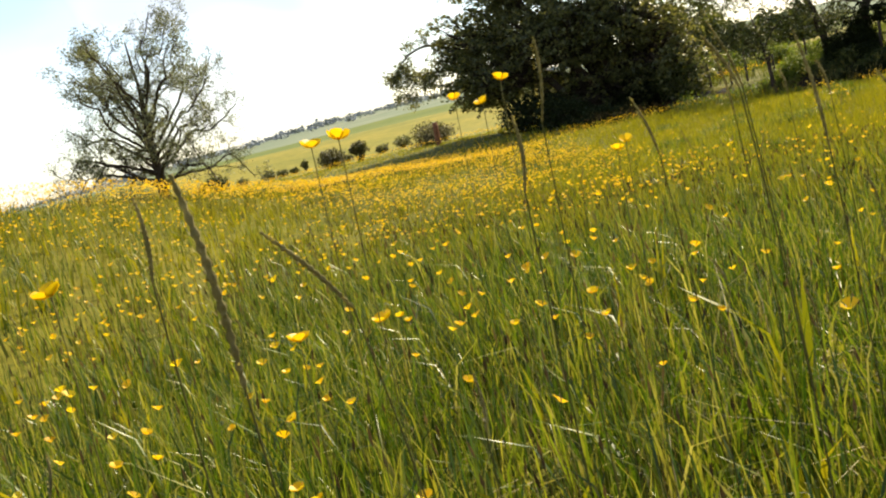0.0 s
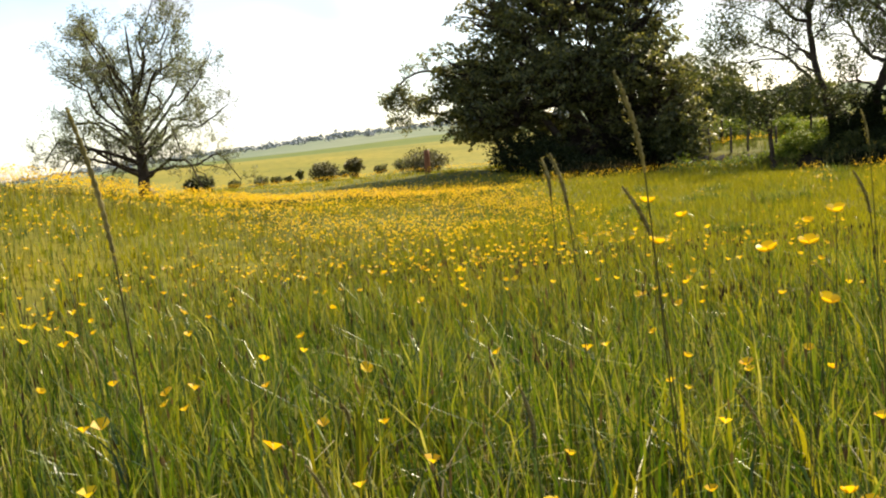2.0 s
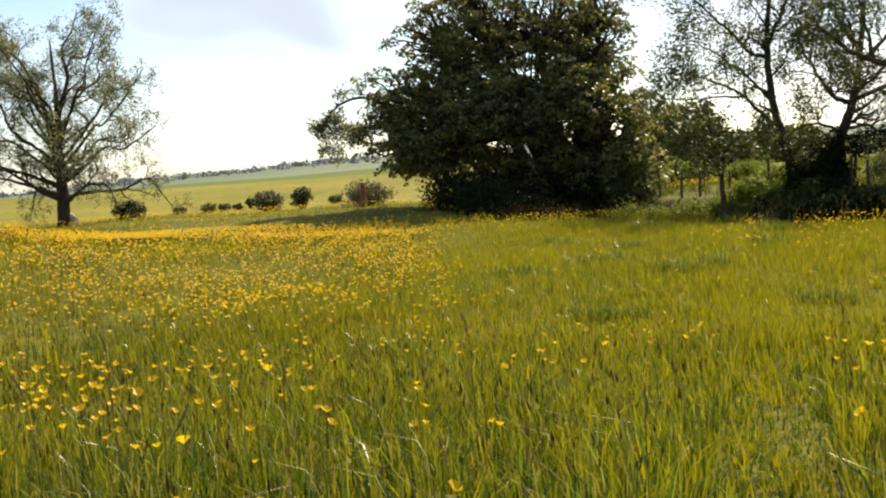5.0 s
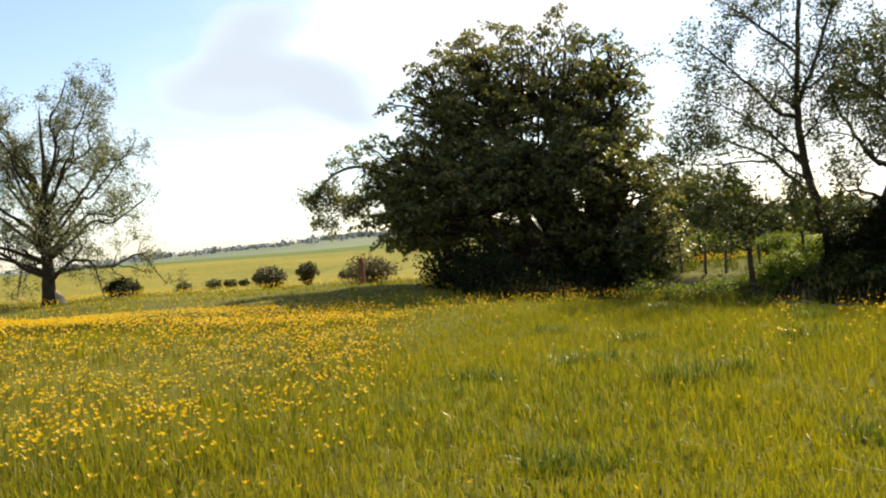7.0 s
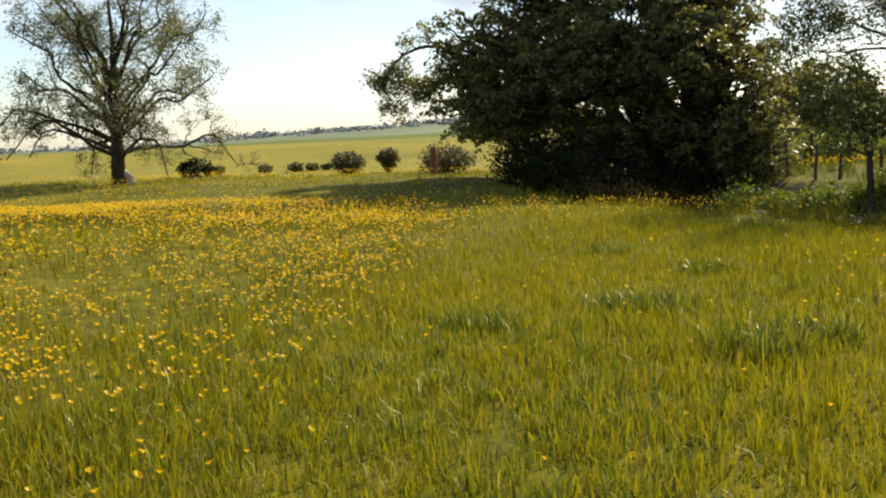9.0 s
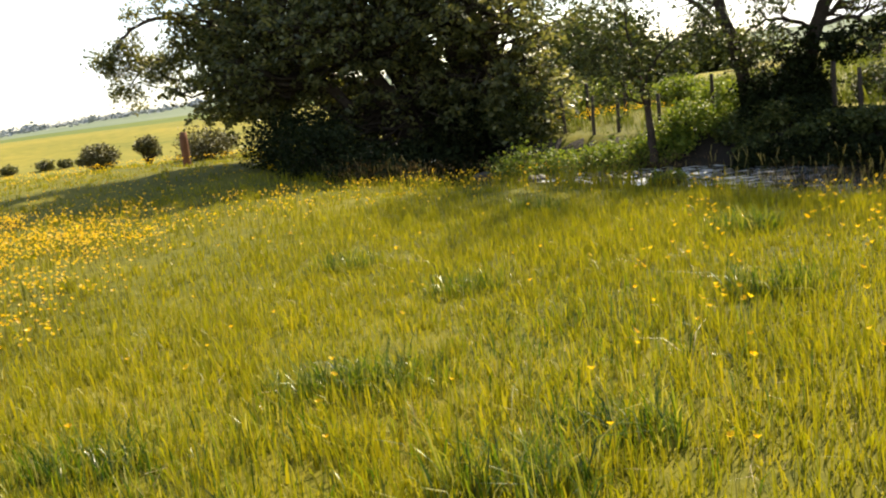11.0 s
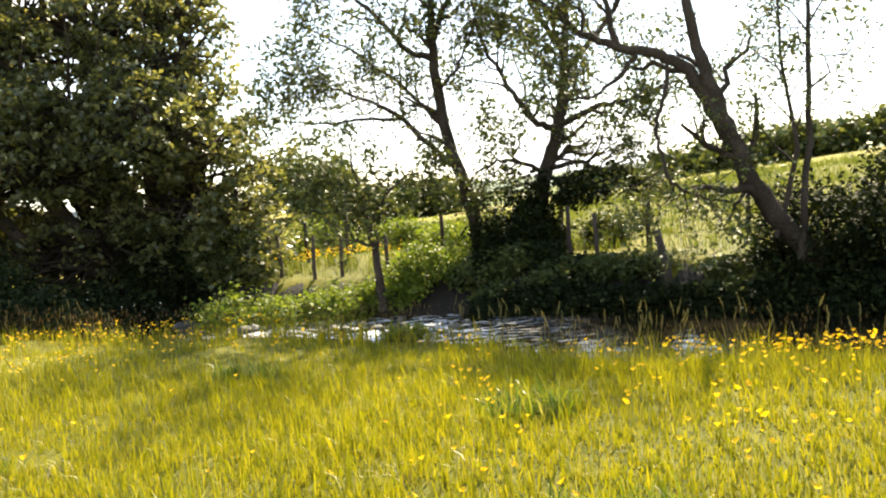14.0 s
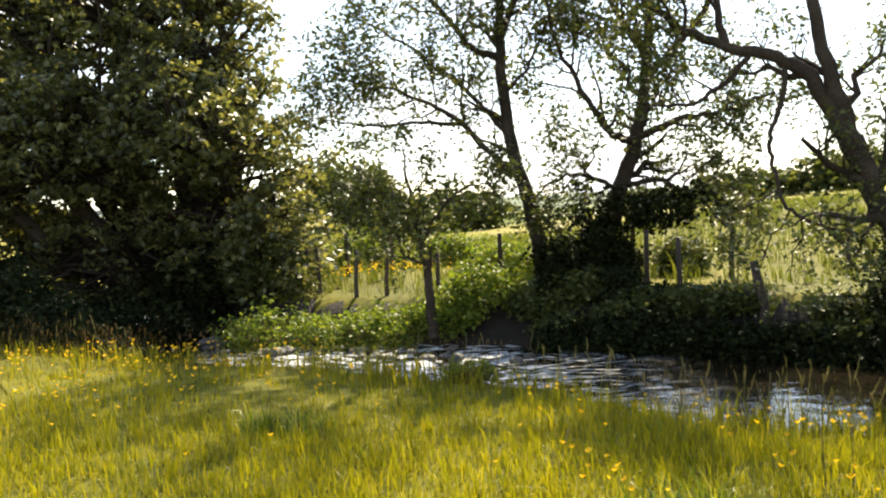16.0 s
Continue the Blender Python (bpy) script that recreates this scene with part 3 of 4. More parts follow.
alder = make_tree("alder_tree", "dark ivy-clad tree with spreading boughs on the river bank", [
    ([(1.55, 15.3, -1.8), (1.85, 15.3, -0.7), (2.2, 15.3, 0.3), (2.44, 15.2, 0.97), (2.55, 15.2, 1.5), (2.7, 15.2, 2.6), (2.85, 15.3, 4.6), (3.0, 15.4, 6.5)], 0.17, 0.03),
    ([(2.44, 15.2, 0.97), (2.0, 15.0, 1.1), (1.75, 14.9, 1.5), (1.3, 14.85, 2.3), (1.1, 14.8, 3.2)], 0.07, 0.02),
    ([(2.5, 15.2, 1.05), (3.1, 15.1, 1.3), (3.7, 15.0, 1.35), (4.5, 14.9, 1.6)], 0.065, 0.02),
    ([(2.2, 15.3, 0.3), (2.8, 15.0, 0.4), (3.3, 14.7, 0.0), (3.6, 14.6, -0.4)], 0.05, 0.015),
    ([(2.2, 15.3, 0.2), (1.7, 15.0, 0.5), (1.2, 14.8, 0.5), (0.8, 14.7, 0.2)], 0.045, 0.012),
    ([(2.6, 15.2, 1.9), (3.1, 15.2, 2.4), (3.9, 15.3, 3.3), (4.4, 15.3, 4.4)], 0.07, 0.02),
    ([(2.65, 15.2, 2.2), (2.1, 15.3, 3.2), (1.8, 15.4, 4.4)], 0.06, 0.02)],
    8, 1.15, 2, M_LEAF, 3, 0.052, 0.1)
# ivy over the trunk, its leaf colour darkened to carry shade
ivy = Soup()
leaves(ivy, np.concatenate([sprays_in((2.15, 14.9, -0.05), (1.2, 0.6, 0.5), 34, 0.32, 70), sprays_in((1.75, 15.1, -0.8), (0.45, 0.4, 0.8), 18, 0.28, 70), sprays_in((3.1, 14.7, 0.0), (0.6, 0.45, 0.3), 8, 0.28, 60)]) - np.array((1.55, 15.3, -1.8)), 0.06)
part("ivy", ivy.mesh("ivy", M_SHADELEAF), alder, "dark ivy hanging about the trunk, with shade in its leaf colour")
make_tree("oak_tree", "thick forked tree leaning out over the water", [
    ([(5.3, 11.3, -1.5), (4.6, 10.7, -0.95), (4.1, 10.55, -0.34), (3.92, 10.6, 0.15), (3.75, 10.65, 0.75), (3.56, 10.7, 1.35), (3.44, 10.7, 2.1), (3.35, 10.8, 3.2), (3.3, 10.9, 4.3)], 0.155, 0.035),
    ([(3.9, 10.6, 0.25), (3.62, 10.7, 0.85), (3.40, 10.75, 1.30), (3.15, 10.85, 1.52), (2.84, 10.9, 1.61), (2.45, 11.05, 1.72), (2.07, 11.2, 2.0), (1.5, 11.4, 2.6)], 0.1, 0.035),
    ([(3.2, 10.85, 1.48), (3.12, 10.8, 1.05), (2.99, 10.8, 0.68), (2.93, 10.7, 0.45), (3.04, 10.6, -0.12), (3.3, 10.5, -0.28), (3.76, 10.5, -0.42)], 0.032, 0.016),
    ([(4.6, 10.6, -1.2), (4.9, 10.7, 0.6), (5.0, 10.8, 2.2), (5.3, 10.9, 4.4)], 0.05, 0.015),
    ([(4.3, 10.6, -0.9), (4.75, 10.7, 0.2), (4.6, 10.8, 1.2), (4.7, 10.9, 2.6)], 0.04, 0.012),
    ([(2.84, 10.9, 1.61), (2.5, 11.0, 1.2), (2.1, 11.1, 1.05), (1.6, 11.2, 1.15)], 0.035, 0.012),
    ([(2.6, 11.0, 1.7), (2.5, 11.1, 2.3), (2.3, 11.2, 3.2)], 0.05, 0.015)],
    7, 1.0, 2, M_LEAF, 3, 0.044, 0.085, extra=sprays_in((3.3, 11.0, 3.7), (1.9, 1.3, 1.0), 18, 0.42, 60))
make_tree("hawthorn_sapling", "small thorn sapling with a thin dark stem on the bank", [
    ([(-0.80, 14.1, -1.75), (-0.82, 14.1, -0.9), (-0.95, 14.1, -0.2), (-1.02, 14.1, 0.2), (-1.1, 14.2, 1.0)], 0.08, 0.012),
    ([(-0.85, 14.1, -0.75), (-1.15, 14.0, -0.55), (-1.3, 13.9, -0.1)], 0.03, 0.01),
    ([(-0.9, 14.1, -0.4), (-0.6, 14.0, 0.1), (-0.2, 13.9, 0.4), (0.15, 13.9, 0.4)], 0.03, 0.01),
    ([(-1.0, 14.1, 0.0), (-1.4, 14.2, 0.35), (-1.8, 14.3, 0.4)], 0.03, 0.01)],
    9, 0.75, 1, M_LEAF, 4, 0.05, 0.08,
    extra=np.concatenate([sprays_in((-1.25, 14.2, -0.05), (0.5, 0.5, 0.45), 6, 0.22, 50), sprays_in((-0.3, 14.1, 0.1), (0.5, 0.4, 0.3), 5, 0.22, 50)]))


# bare-looking tree standing alone in the meadow
def lone_tree_limbs():
    """A short bole, a leader, and limbs that rise steeper towards the top."""
    foot = np.array((-27.2, 19.9, -1.5))
    limbs = [([foot, foot + (0.05, 0, 1.6), foot + (0.0, 0.1, 3.2), foot + (0.25, 0, 5.0), foot + (0.1, 0.1, 7.8)], 0.3, 0.03)]
    count = 30
    for j in range(count):
        k = j / (count - 1)
        a = j * 2.4 + rng.normal() * 0.2
        rise = radians(2 + 66 * k ** 0.85) + rng.normal() * 0.1
        z = 1.1 + 3.3 * k ** 1.1
        ln = (4.5 + 0.3 * k) * rng.uniform(0.82, 1.08)
        d = np.array((math.cos(a) * math.cos(rise), math.sin(a) * math.cos(rise), math.sin(rise)))
        side = np.array((-math.sin(a), math.cos(a), 0)) * rng.normal() * 0.35
        lift = 0.55 - 0.3 * k
        p0 = foot + (0.04, 0, z)
        end = p0 + d * ln + side + (0, 0, (-1.0 if k < 0.25 else 0.25))
        limbs.append(([p0, p0 + d * ln * 0.22 + (0, 0, lift * 0.3), p0 + d * ln * 0.5 + side * 0.2 + (0, 0, lift) + rng.normal(size=3) * 0.22, p0 + d * ln * 0.65 + side * 0.5 + (0, 0, lift * 0.6) + rng.normal(size=3) * 0.2, p0 + d * ln * 0.82 + side * 0.8 + (0, 0, lift * 0.4) + rng.normal(size=3) * 0.18, end], 0.085 - 0.025 * k, 0.02))
    return limbs


make_tree("lone_tree", "lone round-headed tree just coming into leaf in the meadow", lone_tree_limbs(),
          7, 1.2, 2, M_NEWLEAF, 3, 0.056, 0.11, up=0.2, group="meadow trees", least=0.008)


# ---- posts ----
def post(place, h, r, lean, mat, label, name="fence_post", group="fence posts beyond the river"):
    z = float(land(place[0], place[1]))
    root = thing(name, label, "post", (place[0], place[1], z - 0.05), group)
    s = Soup()
    lx, ly = lean
    pts = [(0, 0, -0.1), (0.02 * lx, 0, h * 0.35), (lx * 0.6, ly * 0.6, h * 0.7), (lx, ly, h)]
    s.tube(pts, [r * 1.05, r, r * 0.97, r * 0.9], 7)
    part("stake", s.mesh("stake", mat), root)
    return root


# ---- bushes ----
def bush(name, label, place, radii, mat, n, size, group, stems=7, crown_at=0.55, category="bush"):
    z = float(land(place[0], place[1]))
    root = thing(name, label, category, (place[0], place[1], z - 0.03), group)
    wood, crown = Soup(), Soup()
    rx, ry, rz = radii
    tips = []
    for _ in range(stems * 4):
        d = rng.normal(size=3)
        d[2] = abs(d[2]) * 0.8
        d /= np.linalg.norm(d)
        tip = np.array([d[0] * rx, d[1] * ry, rz * crown_at + d[2] * rz * (1 - crown_at)]) * rng.uniform(0.7, 1.0)
        foot = rng.normal(size=3) * [rx * 0.12, ry * 0.12, 0]
        ln = curve_line(foot, tip, wob=0.06, n=5)
        wood.tube(ln, np.linspace(0.03, 0.006, 5), 4, cap=False)
        tips.append(ln[2:])
    d = rng.normal(size=(n // 14, 3))
    d /= np.linalg.norm(d, axis=1)[:, None]
    k = rng.uniform(0.35, 1, len(d)) ** 0.5 * (1 + 0.3 * np.sin(d[:, 0] * 6 + place[0] * 3) * np.cos(d[:, 2] * 6))
    c = d * k[:, None] * [rx, ry, rz * (1 - crown_at)] + [0, 0, rz * crown_at]
    c = np.concatenate([c, np.concatenate(tips)])
    c = c[c[:, 2] > 0.02]
    pos = np.repeat(c, 14, axis=0)[:n] + rng.normal(size=(min(n, len(c) * 14), 3)) * min(rx, rz) * 0.12
    leaves(crown, pos, size)
    part("stem_tangle", wood.mesh("stem_tangle", M_BARK, True), root)
    part("foliage", crown.mesh("foliage", mat), root)
    return root


bush("thorn_bush", "dark rounded thorn bush below the lone tree", (-27.4, 24.3), (0.62, 0.6, 0.75), M_SHADELEAF, 4000, 0.08, "meadow bushes")
bush("thorn_bush", "straggly brown thorn bush in the meadow", (-23.5, 30.0), (0.75, 0.7, 1.1), M_HAW, 3000, 0.07, "meadow bushes", crown_at=0.5)
bush("thorn_bush", "small windswept thorn bush on a bare stem", (-23.1, 32.9), (0.5, 0.5, 1.2), M_HAW, 2600, 0.07, "meadow bushes", crown_at=0.72)
bush("thorn_bush", "grey-brown twiggy bush beside the broad tree", (-15.6, 24.6), (0.95, 0.9, 1.0), M_HAW, 3600, 0.06, "meadow bushes", crown_at=0.5)
for bx, by, br in ((-32.6, 35.6, 0.55), (-31.3, 36.6, 0.6), (-30.5, 37.1, 0.5), (-29.9, 37.6, 0.4), (-29.3, 38.0, 0.3), (-26.9, 39.4, 0.45), (-24.9, 40.5, 0.6), (-23.6, 41.1, 0.8), (-34.5, 34.0, 0.5)):
    bush("field_bush", "dark hedge bush at the field's edge", (bx, by), (br * 0.75, br * 0.75, br * 0.9 if br > 0.35 else 0.7), M_DARKLEAF, 900, 0.07, "hedge bushes")

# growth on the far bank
SCRUB = [(-2.3, 14.9, 1.0, 0.72, M_BUSHLEAF), (-1.5, 14.7, 0.7, 0.6, M_BUSHLEAF), (-3.2, 15.3, 0.9, 0.85, M_BUSHLEAF), (0.0, 14.6, 0.7, 0.6, M_BUSHLEAF), (-0.6, 14.5, 0.6, 0.5, M_BUSHLEAF), (1.6, 14.8, 0.5, 0.85, M_SHADELEAF), (1.8, 15.2, 0.4, 1.1, M_SHADELEAF), (1.2, 14.6, 0.5, 0.8, M_SHADELEAF),
         (1.35, 15.0, 0.4, 0.8, M_SHADELEAF), (2.05, 15.0, 0.4, 0.7, M_SHADELEAF), (5.2, 11.2, 1.0, 1.1, M_SHADELEAF), (6.4, 10.4, 1.2, 1.5, M_SHADELEAF), (7.6, 9.6, 1.2, 1.5, M_SHADELEAF), (-3.7, 17.6, 0.9, 1.1, M_LEAF),
         (0.45, 17.4, 0.6, 0.6, M_BUSHLEAF), (-0.4, 21.6, 0.8, 0.7, M_BUSHLEAF), (-2.6, 23.5, 1.0, 0.9, M_BUSHLEAF), (3.3, 16.2, 0.5, 0.6, M_LEAF)]
for _ in range(30):
    kx = rng.uniform(0.6, 5.6)
    ky = float(np.interp(kx, (-0.6, 0, 1.5, 3.2, 5.2, 6), (14.4, 14.2, 13.5, 12.3, 10.7, 10.2))) + rng.uniform(-0.05, 0.8)
    kr = rng.uniform(0.25, 0.55)
    SCRUB.append((kx, ky, kr, rng.uniform(0.2, 0.42), M_LEAF if rng.uniform() < 0.6 else M_SHADELEAF))
# bushes added on the bank face, near-black in place of its shade
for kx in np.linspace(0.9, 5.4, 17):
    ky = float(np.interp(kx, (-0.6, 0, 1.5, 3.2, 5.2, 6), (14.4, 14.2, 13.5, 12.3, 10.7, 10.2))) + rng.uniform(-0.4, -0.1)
    SCRUB.append((float(kx), ky, rng.uniform(0.35, 0.5), rng.uniform(0.45, 0.65), M_SHADELEAF))
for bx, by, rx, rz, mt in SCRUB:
    bush("bank_bush", "leafy bramble and willow scrub on the river bank, near-black where coloured for shade", (bx, by), (rx, rx * 0.85, rz), mt, int(5200 * rx * rz + 1500), 0.048, "scrub on the far bank", crown_at=0.45)

bush("bank_tuft", "brown-green grassy tuft at the water's edge", (-0.4, 9.75), (0.3, 0.22, 0.26), M_BUSHLEAF, 900, 0.03, "", crown_at=0.3, category="plant")

# near-black bushes below the broad tree, added in place of the shade there
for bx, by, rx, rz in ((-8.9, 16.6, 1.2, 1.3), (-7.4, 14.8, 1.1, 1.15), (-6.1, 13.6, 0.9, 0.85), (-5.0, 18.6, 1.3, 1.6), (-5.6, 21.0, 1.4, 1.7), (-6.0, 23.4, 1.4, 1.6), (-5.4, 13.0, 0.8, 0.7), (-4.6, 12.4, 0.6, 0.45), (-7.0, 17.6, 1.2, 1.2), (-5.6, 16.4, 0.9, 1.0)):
    bush("shade_bush", "near-black tangled bush standing in for shade below the broad tree", (bx, by), (rx, rx * 0.8, rz), M_SHADELEAF, int(4000 * rx * rz + 800), 0.055, "undergrowth below the broad tree", crown_at=0.4)
post((-26.75, 20.1), 0.7, 0.15, (-0.45, -0.1), M_PALEWOOD, "short pale broken stump leaning at the lone tree", "tree_stump", "")

# far hedges and woods beyond the field
for bx, by, br, bh in ((-7, 64, 4, 4.2), (-3.5, 66, 3, 3.2), (0.5, 70, 4, 2.6), (20, 62, 4, 1.8), (26, 60, 4, 2.2), (33, 58, 5, 2.4), (40, 56, 5, 2.6), (14, 66, 3, 1.4)):
    bush("far_tree", "distant round leafy tree beyond the field", (bx, by), (br, br * 0.7, bh), M_LEAF, 3500, 0.32, "far trees", crown_at=0.5, category="tree")


def far_wood():
    s = Soup()
    for _ in range(620):
        az = radians(rng.uniform(8, 62))
        r = rng.uniform(330, 620)
        x, y = -r * math.sin(az), r * math.cos(az)
        h = rng.uniform(1.0, 2.4)
        c = rng.normal(size=(26, 3)) * [h * 0.6, h * 0.6, h * 0.3] + [x, y, float(land(x, y)) + h * 0.45]
        leaves(s, c, h * 0.45)
    tagged(new("far_wood", s.mesh("far_wood", M_FAR)), "distant hedges and woods along the hills, haze painted into their colour", "woodland", kind="stuff")


far_wood()


# ---- fence line ----
POSTS = [(-3.43, 17.3), (-2.75, 16.9), (-2.05, 16.1), (-1.55, 16.1), (-0.7, 15.4), (0.3, 15.7), (1.3, 15.6), (2.27, 14.0), (2.61, 13.5), (3.42, 12.5)]
for n_, (fx, fy) in enumerate(POSTS):
    ln_ = (-0.12, 0) if n_ == len(POSTS) - 1 else (rng.normal() * 0.03, 0)
    post((fx, fy), (0.78 if n_ < 5 else 0.88) + rng.uniform(-0.05, 0.08), 0.038 if n_ < 9 else 0.06, ln_, M_POST, "weathered round fence post" if n_ < 9 else "thick leaning weathered fence post")
for fx, fy in ((-3.5, 19.8), (-2.5, 19.3), (-1.6, 18.9), (2.5, 16.2), (3.9, 15.4), (5.4, 14.6)):
    post((fx, fy), 1.0, 0.045, (rng.normal() * 0.03, 0), M_POST, "weathered round fence post further up the field")
post((-13.9, 20.4), 1.0, 0.12, (0.02, 0), M_RUST, "stout red-brown wooden post in the meadow", "gate_post", "")


# ---- stones ----
def stones():
    for j in range(46):
        k = rng.uniform(0, 1)
        x = -4.6 + 5.6 * k + rng.normal() * 0.2
        y = np.interp(x, RIVER[::-1, 0][5:], RIVER[::-1, 1][5:]) + rng.uniform(0.2, 1.8)
        r = rng.uniform(0.04, 0.15)
        bm = bmesh.new()
        bmesh.ops.create_icosphere(bm, subdivisions=2, radius=r)
        ph = rng.uniform(0, 6, 3)
        for v in bm.verts:
            v.co *= 1 + 0.18 * math.sin(v.co.x / r * 2 + ph[0]) + 0.14 * math.sin(v.co.y / r * 3 + ph[1])
            v.co.z *= 0.6
        me = bpy.data.meshes.new("river_stone")
        bm.to_mesh(me)
        bm.free()
        me.materials.append(M_STONE)
        ob = new("river_stone", me)
        ob.location = (x, y, max(WATER_Z + r * 0.1, float(land(x, y)) + r * 0.2))
        ob.rotation_euler = (0, 0, ph[2])
        tagged(ob, "wet rounded grey stone at the water's edge", "stone", "river stones")


stones()


# ---- grass ----
def blades(n, x0, x1, y0, y1, height, width, lean, keep):
    x, y = rng.uniform(x0, x1, n), rng.uniform(y0, y1, n)
    tufts = max(1, n // 16)
    which = rng.integers(0, tufts, n)
    off = rng.normal(size=(n, 2)) * (0.035 + 2.2 * width)
    in_tuft = rng.uniform(size=n) < 0.65
    x = np.where(in_tuft, x[which] + off[:, 0], x)
    y = np.where(in_tuft, y[which] + off[:, 1], y)
    size = rng.uniform(0.65, 1.3, tufts)[which]
    rim = np.minimum.reduce([x - x0, x1 - x, y - y0, y1 - y])
    fade = min(2.5, 0.3 * min(x1 - x0, y1 - y0))
    ok = keep(x, y) & (rng.uniform(size=n) < np.clip(rim / fade, 0, 1))
    x, y, off, size, in_tuft = x[ok], y[ok], off[ok], size[ok], in_tuft[ok]
    n = len(x)
    patch = 0.5 + 0.5 * np.sin(x * 1.3 + 0.7 * np.sin(y * 0.9)) * np.sin(y * 1.1 + np.sin(x * 0.8))
    h = height(x, y) * rng.uniform(0.4, 1.25, n) * (0.7 + 0.55 * patch) * np.where(in_tuft, size, 0.8)
    z = land(x, y) - 0.02
    a = rng.uniform(0, 2 * np.pi, n)
    wd = width * rng.uniform(0.6, 1.4, n)
    side = np.stack([np.cos(a), np.sin(a), 0 * a], -1) * wd[:, None] * 0.5
    b = rng.normal(size=(n, 2)) * lean * rng.uniform(0.4, 1.6, (n, 1)) + np.array([-0.03, 0.02])
    b = b + np.where(in_tuft[:, None], off * 0.13 / (0.035 + 2.2 * width), 0)
    base = np.stack([x, y, z], -1)
    mid = base + np.stack([b[:, 0] * h * 0.35, b[:, 1] * h * 0.35, h * 0.6], -1)
    tip = base + np.stack([b[:, 0] * h, b[:, 1] * h, h * (1 - 0.35 * np.minimum(1, np.hypot(b[:, 0], b[:, 1])))], -1)
    v = np.stack([base - side, base + side, mid + side * 0.8, mid - side * 0.8, tip], 1).reshape(-1, 3)
    k = np.arange(n)[:, None] * 5
    return v, np.concatenate([k + [0, 1, 2], k + [0, 2, 3], k + [3, 2, 4]], 1).reshape(-1, 3)


def on_meadow(x, y):
    return river_side(x, y) > 2.1


def trod(x, y):
    """Flattened line through the tall grass."""
    return np.abs(x - np.interp(y, (-17, -15.3, -13.8, -12.3, -8.5), (-0.85, -0.4, 0.37, 0.63, 0.58))) < 0.24


def tall(x, y):
    h = 0.15 + 0.03 * step(-2.0, -5.0, y) + 0.24 * step(-5.0, -10.0, y) + 0.12 * step(4, 12, -x) * step(2, -5, y)
    s = river_side(x, y)
    h = np.where(s < 3.6, 0.15 + (0.16 + 0.08 * step(0.5, 2.0, x)) * step(3.6, 2.7, s), h)
    return np.where(trod(x, y) & (y < -5), 0.12, h)


def lush(x, y):
    """Greener patches in the grazed part of the meadow."""
    return on_meadow(x, y) & (np.sin(x * 0.9 + 0.8 * np.sin(y * 0.6) + 1.0) * np.sin(y * 0.7 + 0.5 * np.sin(x)) > rng.uniform(-0.5, 0.6, len(x)))


def grass(name, label, mat, batches):
    s = Soup()
    for args in batches:
        s.add(*blades(*args))
    tagged(new(name, s.mesh(name, mat)), label, "grass", kind="stuff")


grass("tall_grass", "tall green meadow grass", M_GRASS, [
    (135000, -6.0, 4.4, -19.0, -4.0, tall, 0.0085, 0.24, on_meadow),
    (42000, -15, 7, -19, -3, tall, 0.009, 0.18, on_meadow),
    (9000, -4.0, 2.6, -16.5, -7.5, lambda x, y: 0.6 * tall(x, y), 0.0105, 0.5, on_meadow),
    (30000, -6.5, 0.8, -4.5, 3.0, lambda x, y: 1.15 * tall(x, y), 0.0075, 0.24, lush)])
grass("dry_straw", "bent pale straw among the green grass", M_STRAW, [
    (5200, -4.2, 2.8, -16.5, -6.5, lambda x, y: 0.8 * tall(x, y), 0.0055, 0.75, on_meadow),
    (5000, -6, 4.5, -6.5, 7.5, lambda x, y: 0.9 * tall(x, y), 0.005, 0.6, on_meadow)])
grass("short_grass", "short sunlit yellow-green meadow grass", M_SHORT, [
    (260000, -5.5, 5.0, -10.0, 8.6, tall, 0.0072, 0.24, on_meadow),
    (95000, -12, 8, -8, 14, tall, 0.0085, 0.2, on_meadow),
    (72000, -36, 14, -28, 34, tall, 0.022, 0.22, on_meadow)])
grass("field_grass", "rough sunlit grass beyond the river", M_FIELD, [
    (45000, -9, 16, 12, 40, lambda x, y: 0.3 + 0 * x, 0.018, 0.25, lambda x, y: river_side(x, y) < -2.6 - 0.7 * (x > 0.5))])
# darker lush tussocks
TUFTS = ((-1.63, 3.24), (-0.31, 0.29), (-0.56, -0.2), (-1.88, 1.03), (-2.63, 0.0), (-1.5, 1.07), (-3.1, 4.6), (-1.7, 7.0), (0.5, 2.4), (-0.9, -3.2), (1.0, -2.2), (-2.2, -5.2), (0.4, 4.6))
grass("lush_tussocks", "dark green lush grass tussocks", M_GRASS, [
    (1500, tx - 0.45, tx + 0.45, ty - 0.35, ty + 0.35, (lambda x, y: 0.24 + 0 * x), 0.008, 0.35,
     (lambda x, y, tx=tx, ty=ty: ((x - tx) / 0.42) ** 2 + ((y - ty) / 0.32) ** 2 < rng.uniform(0.1, 1, len(x)))) for tx, ty in TUFTS])


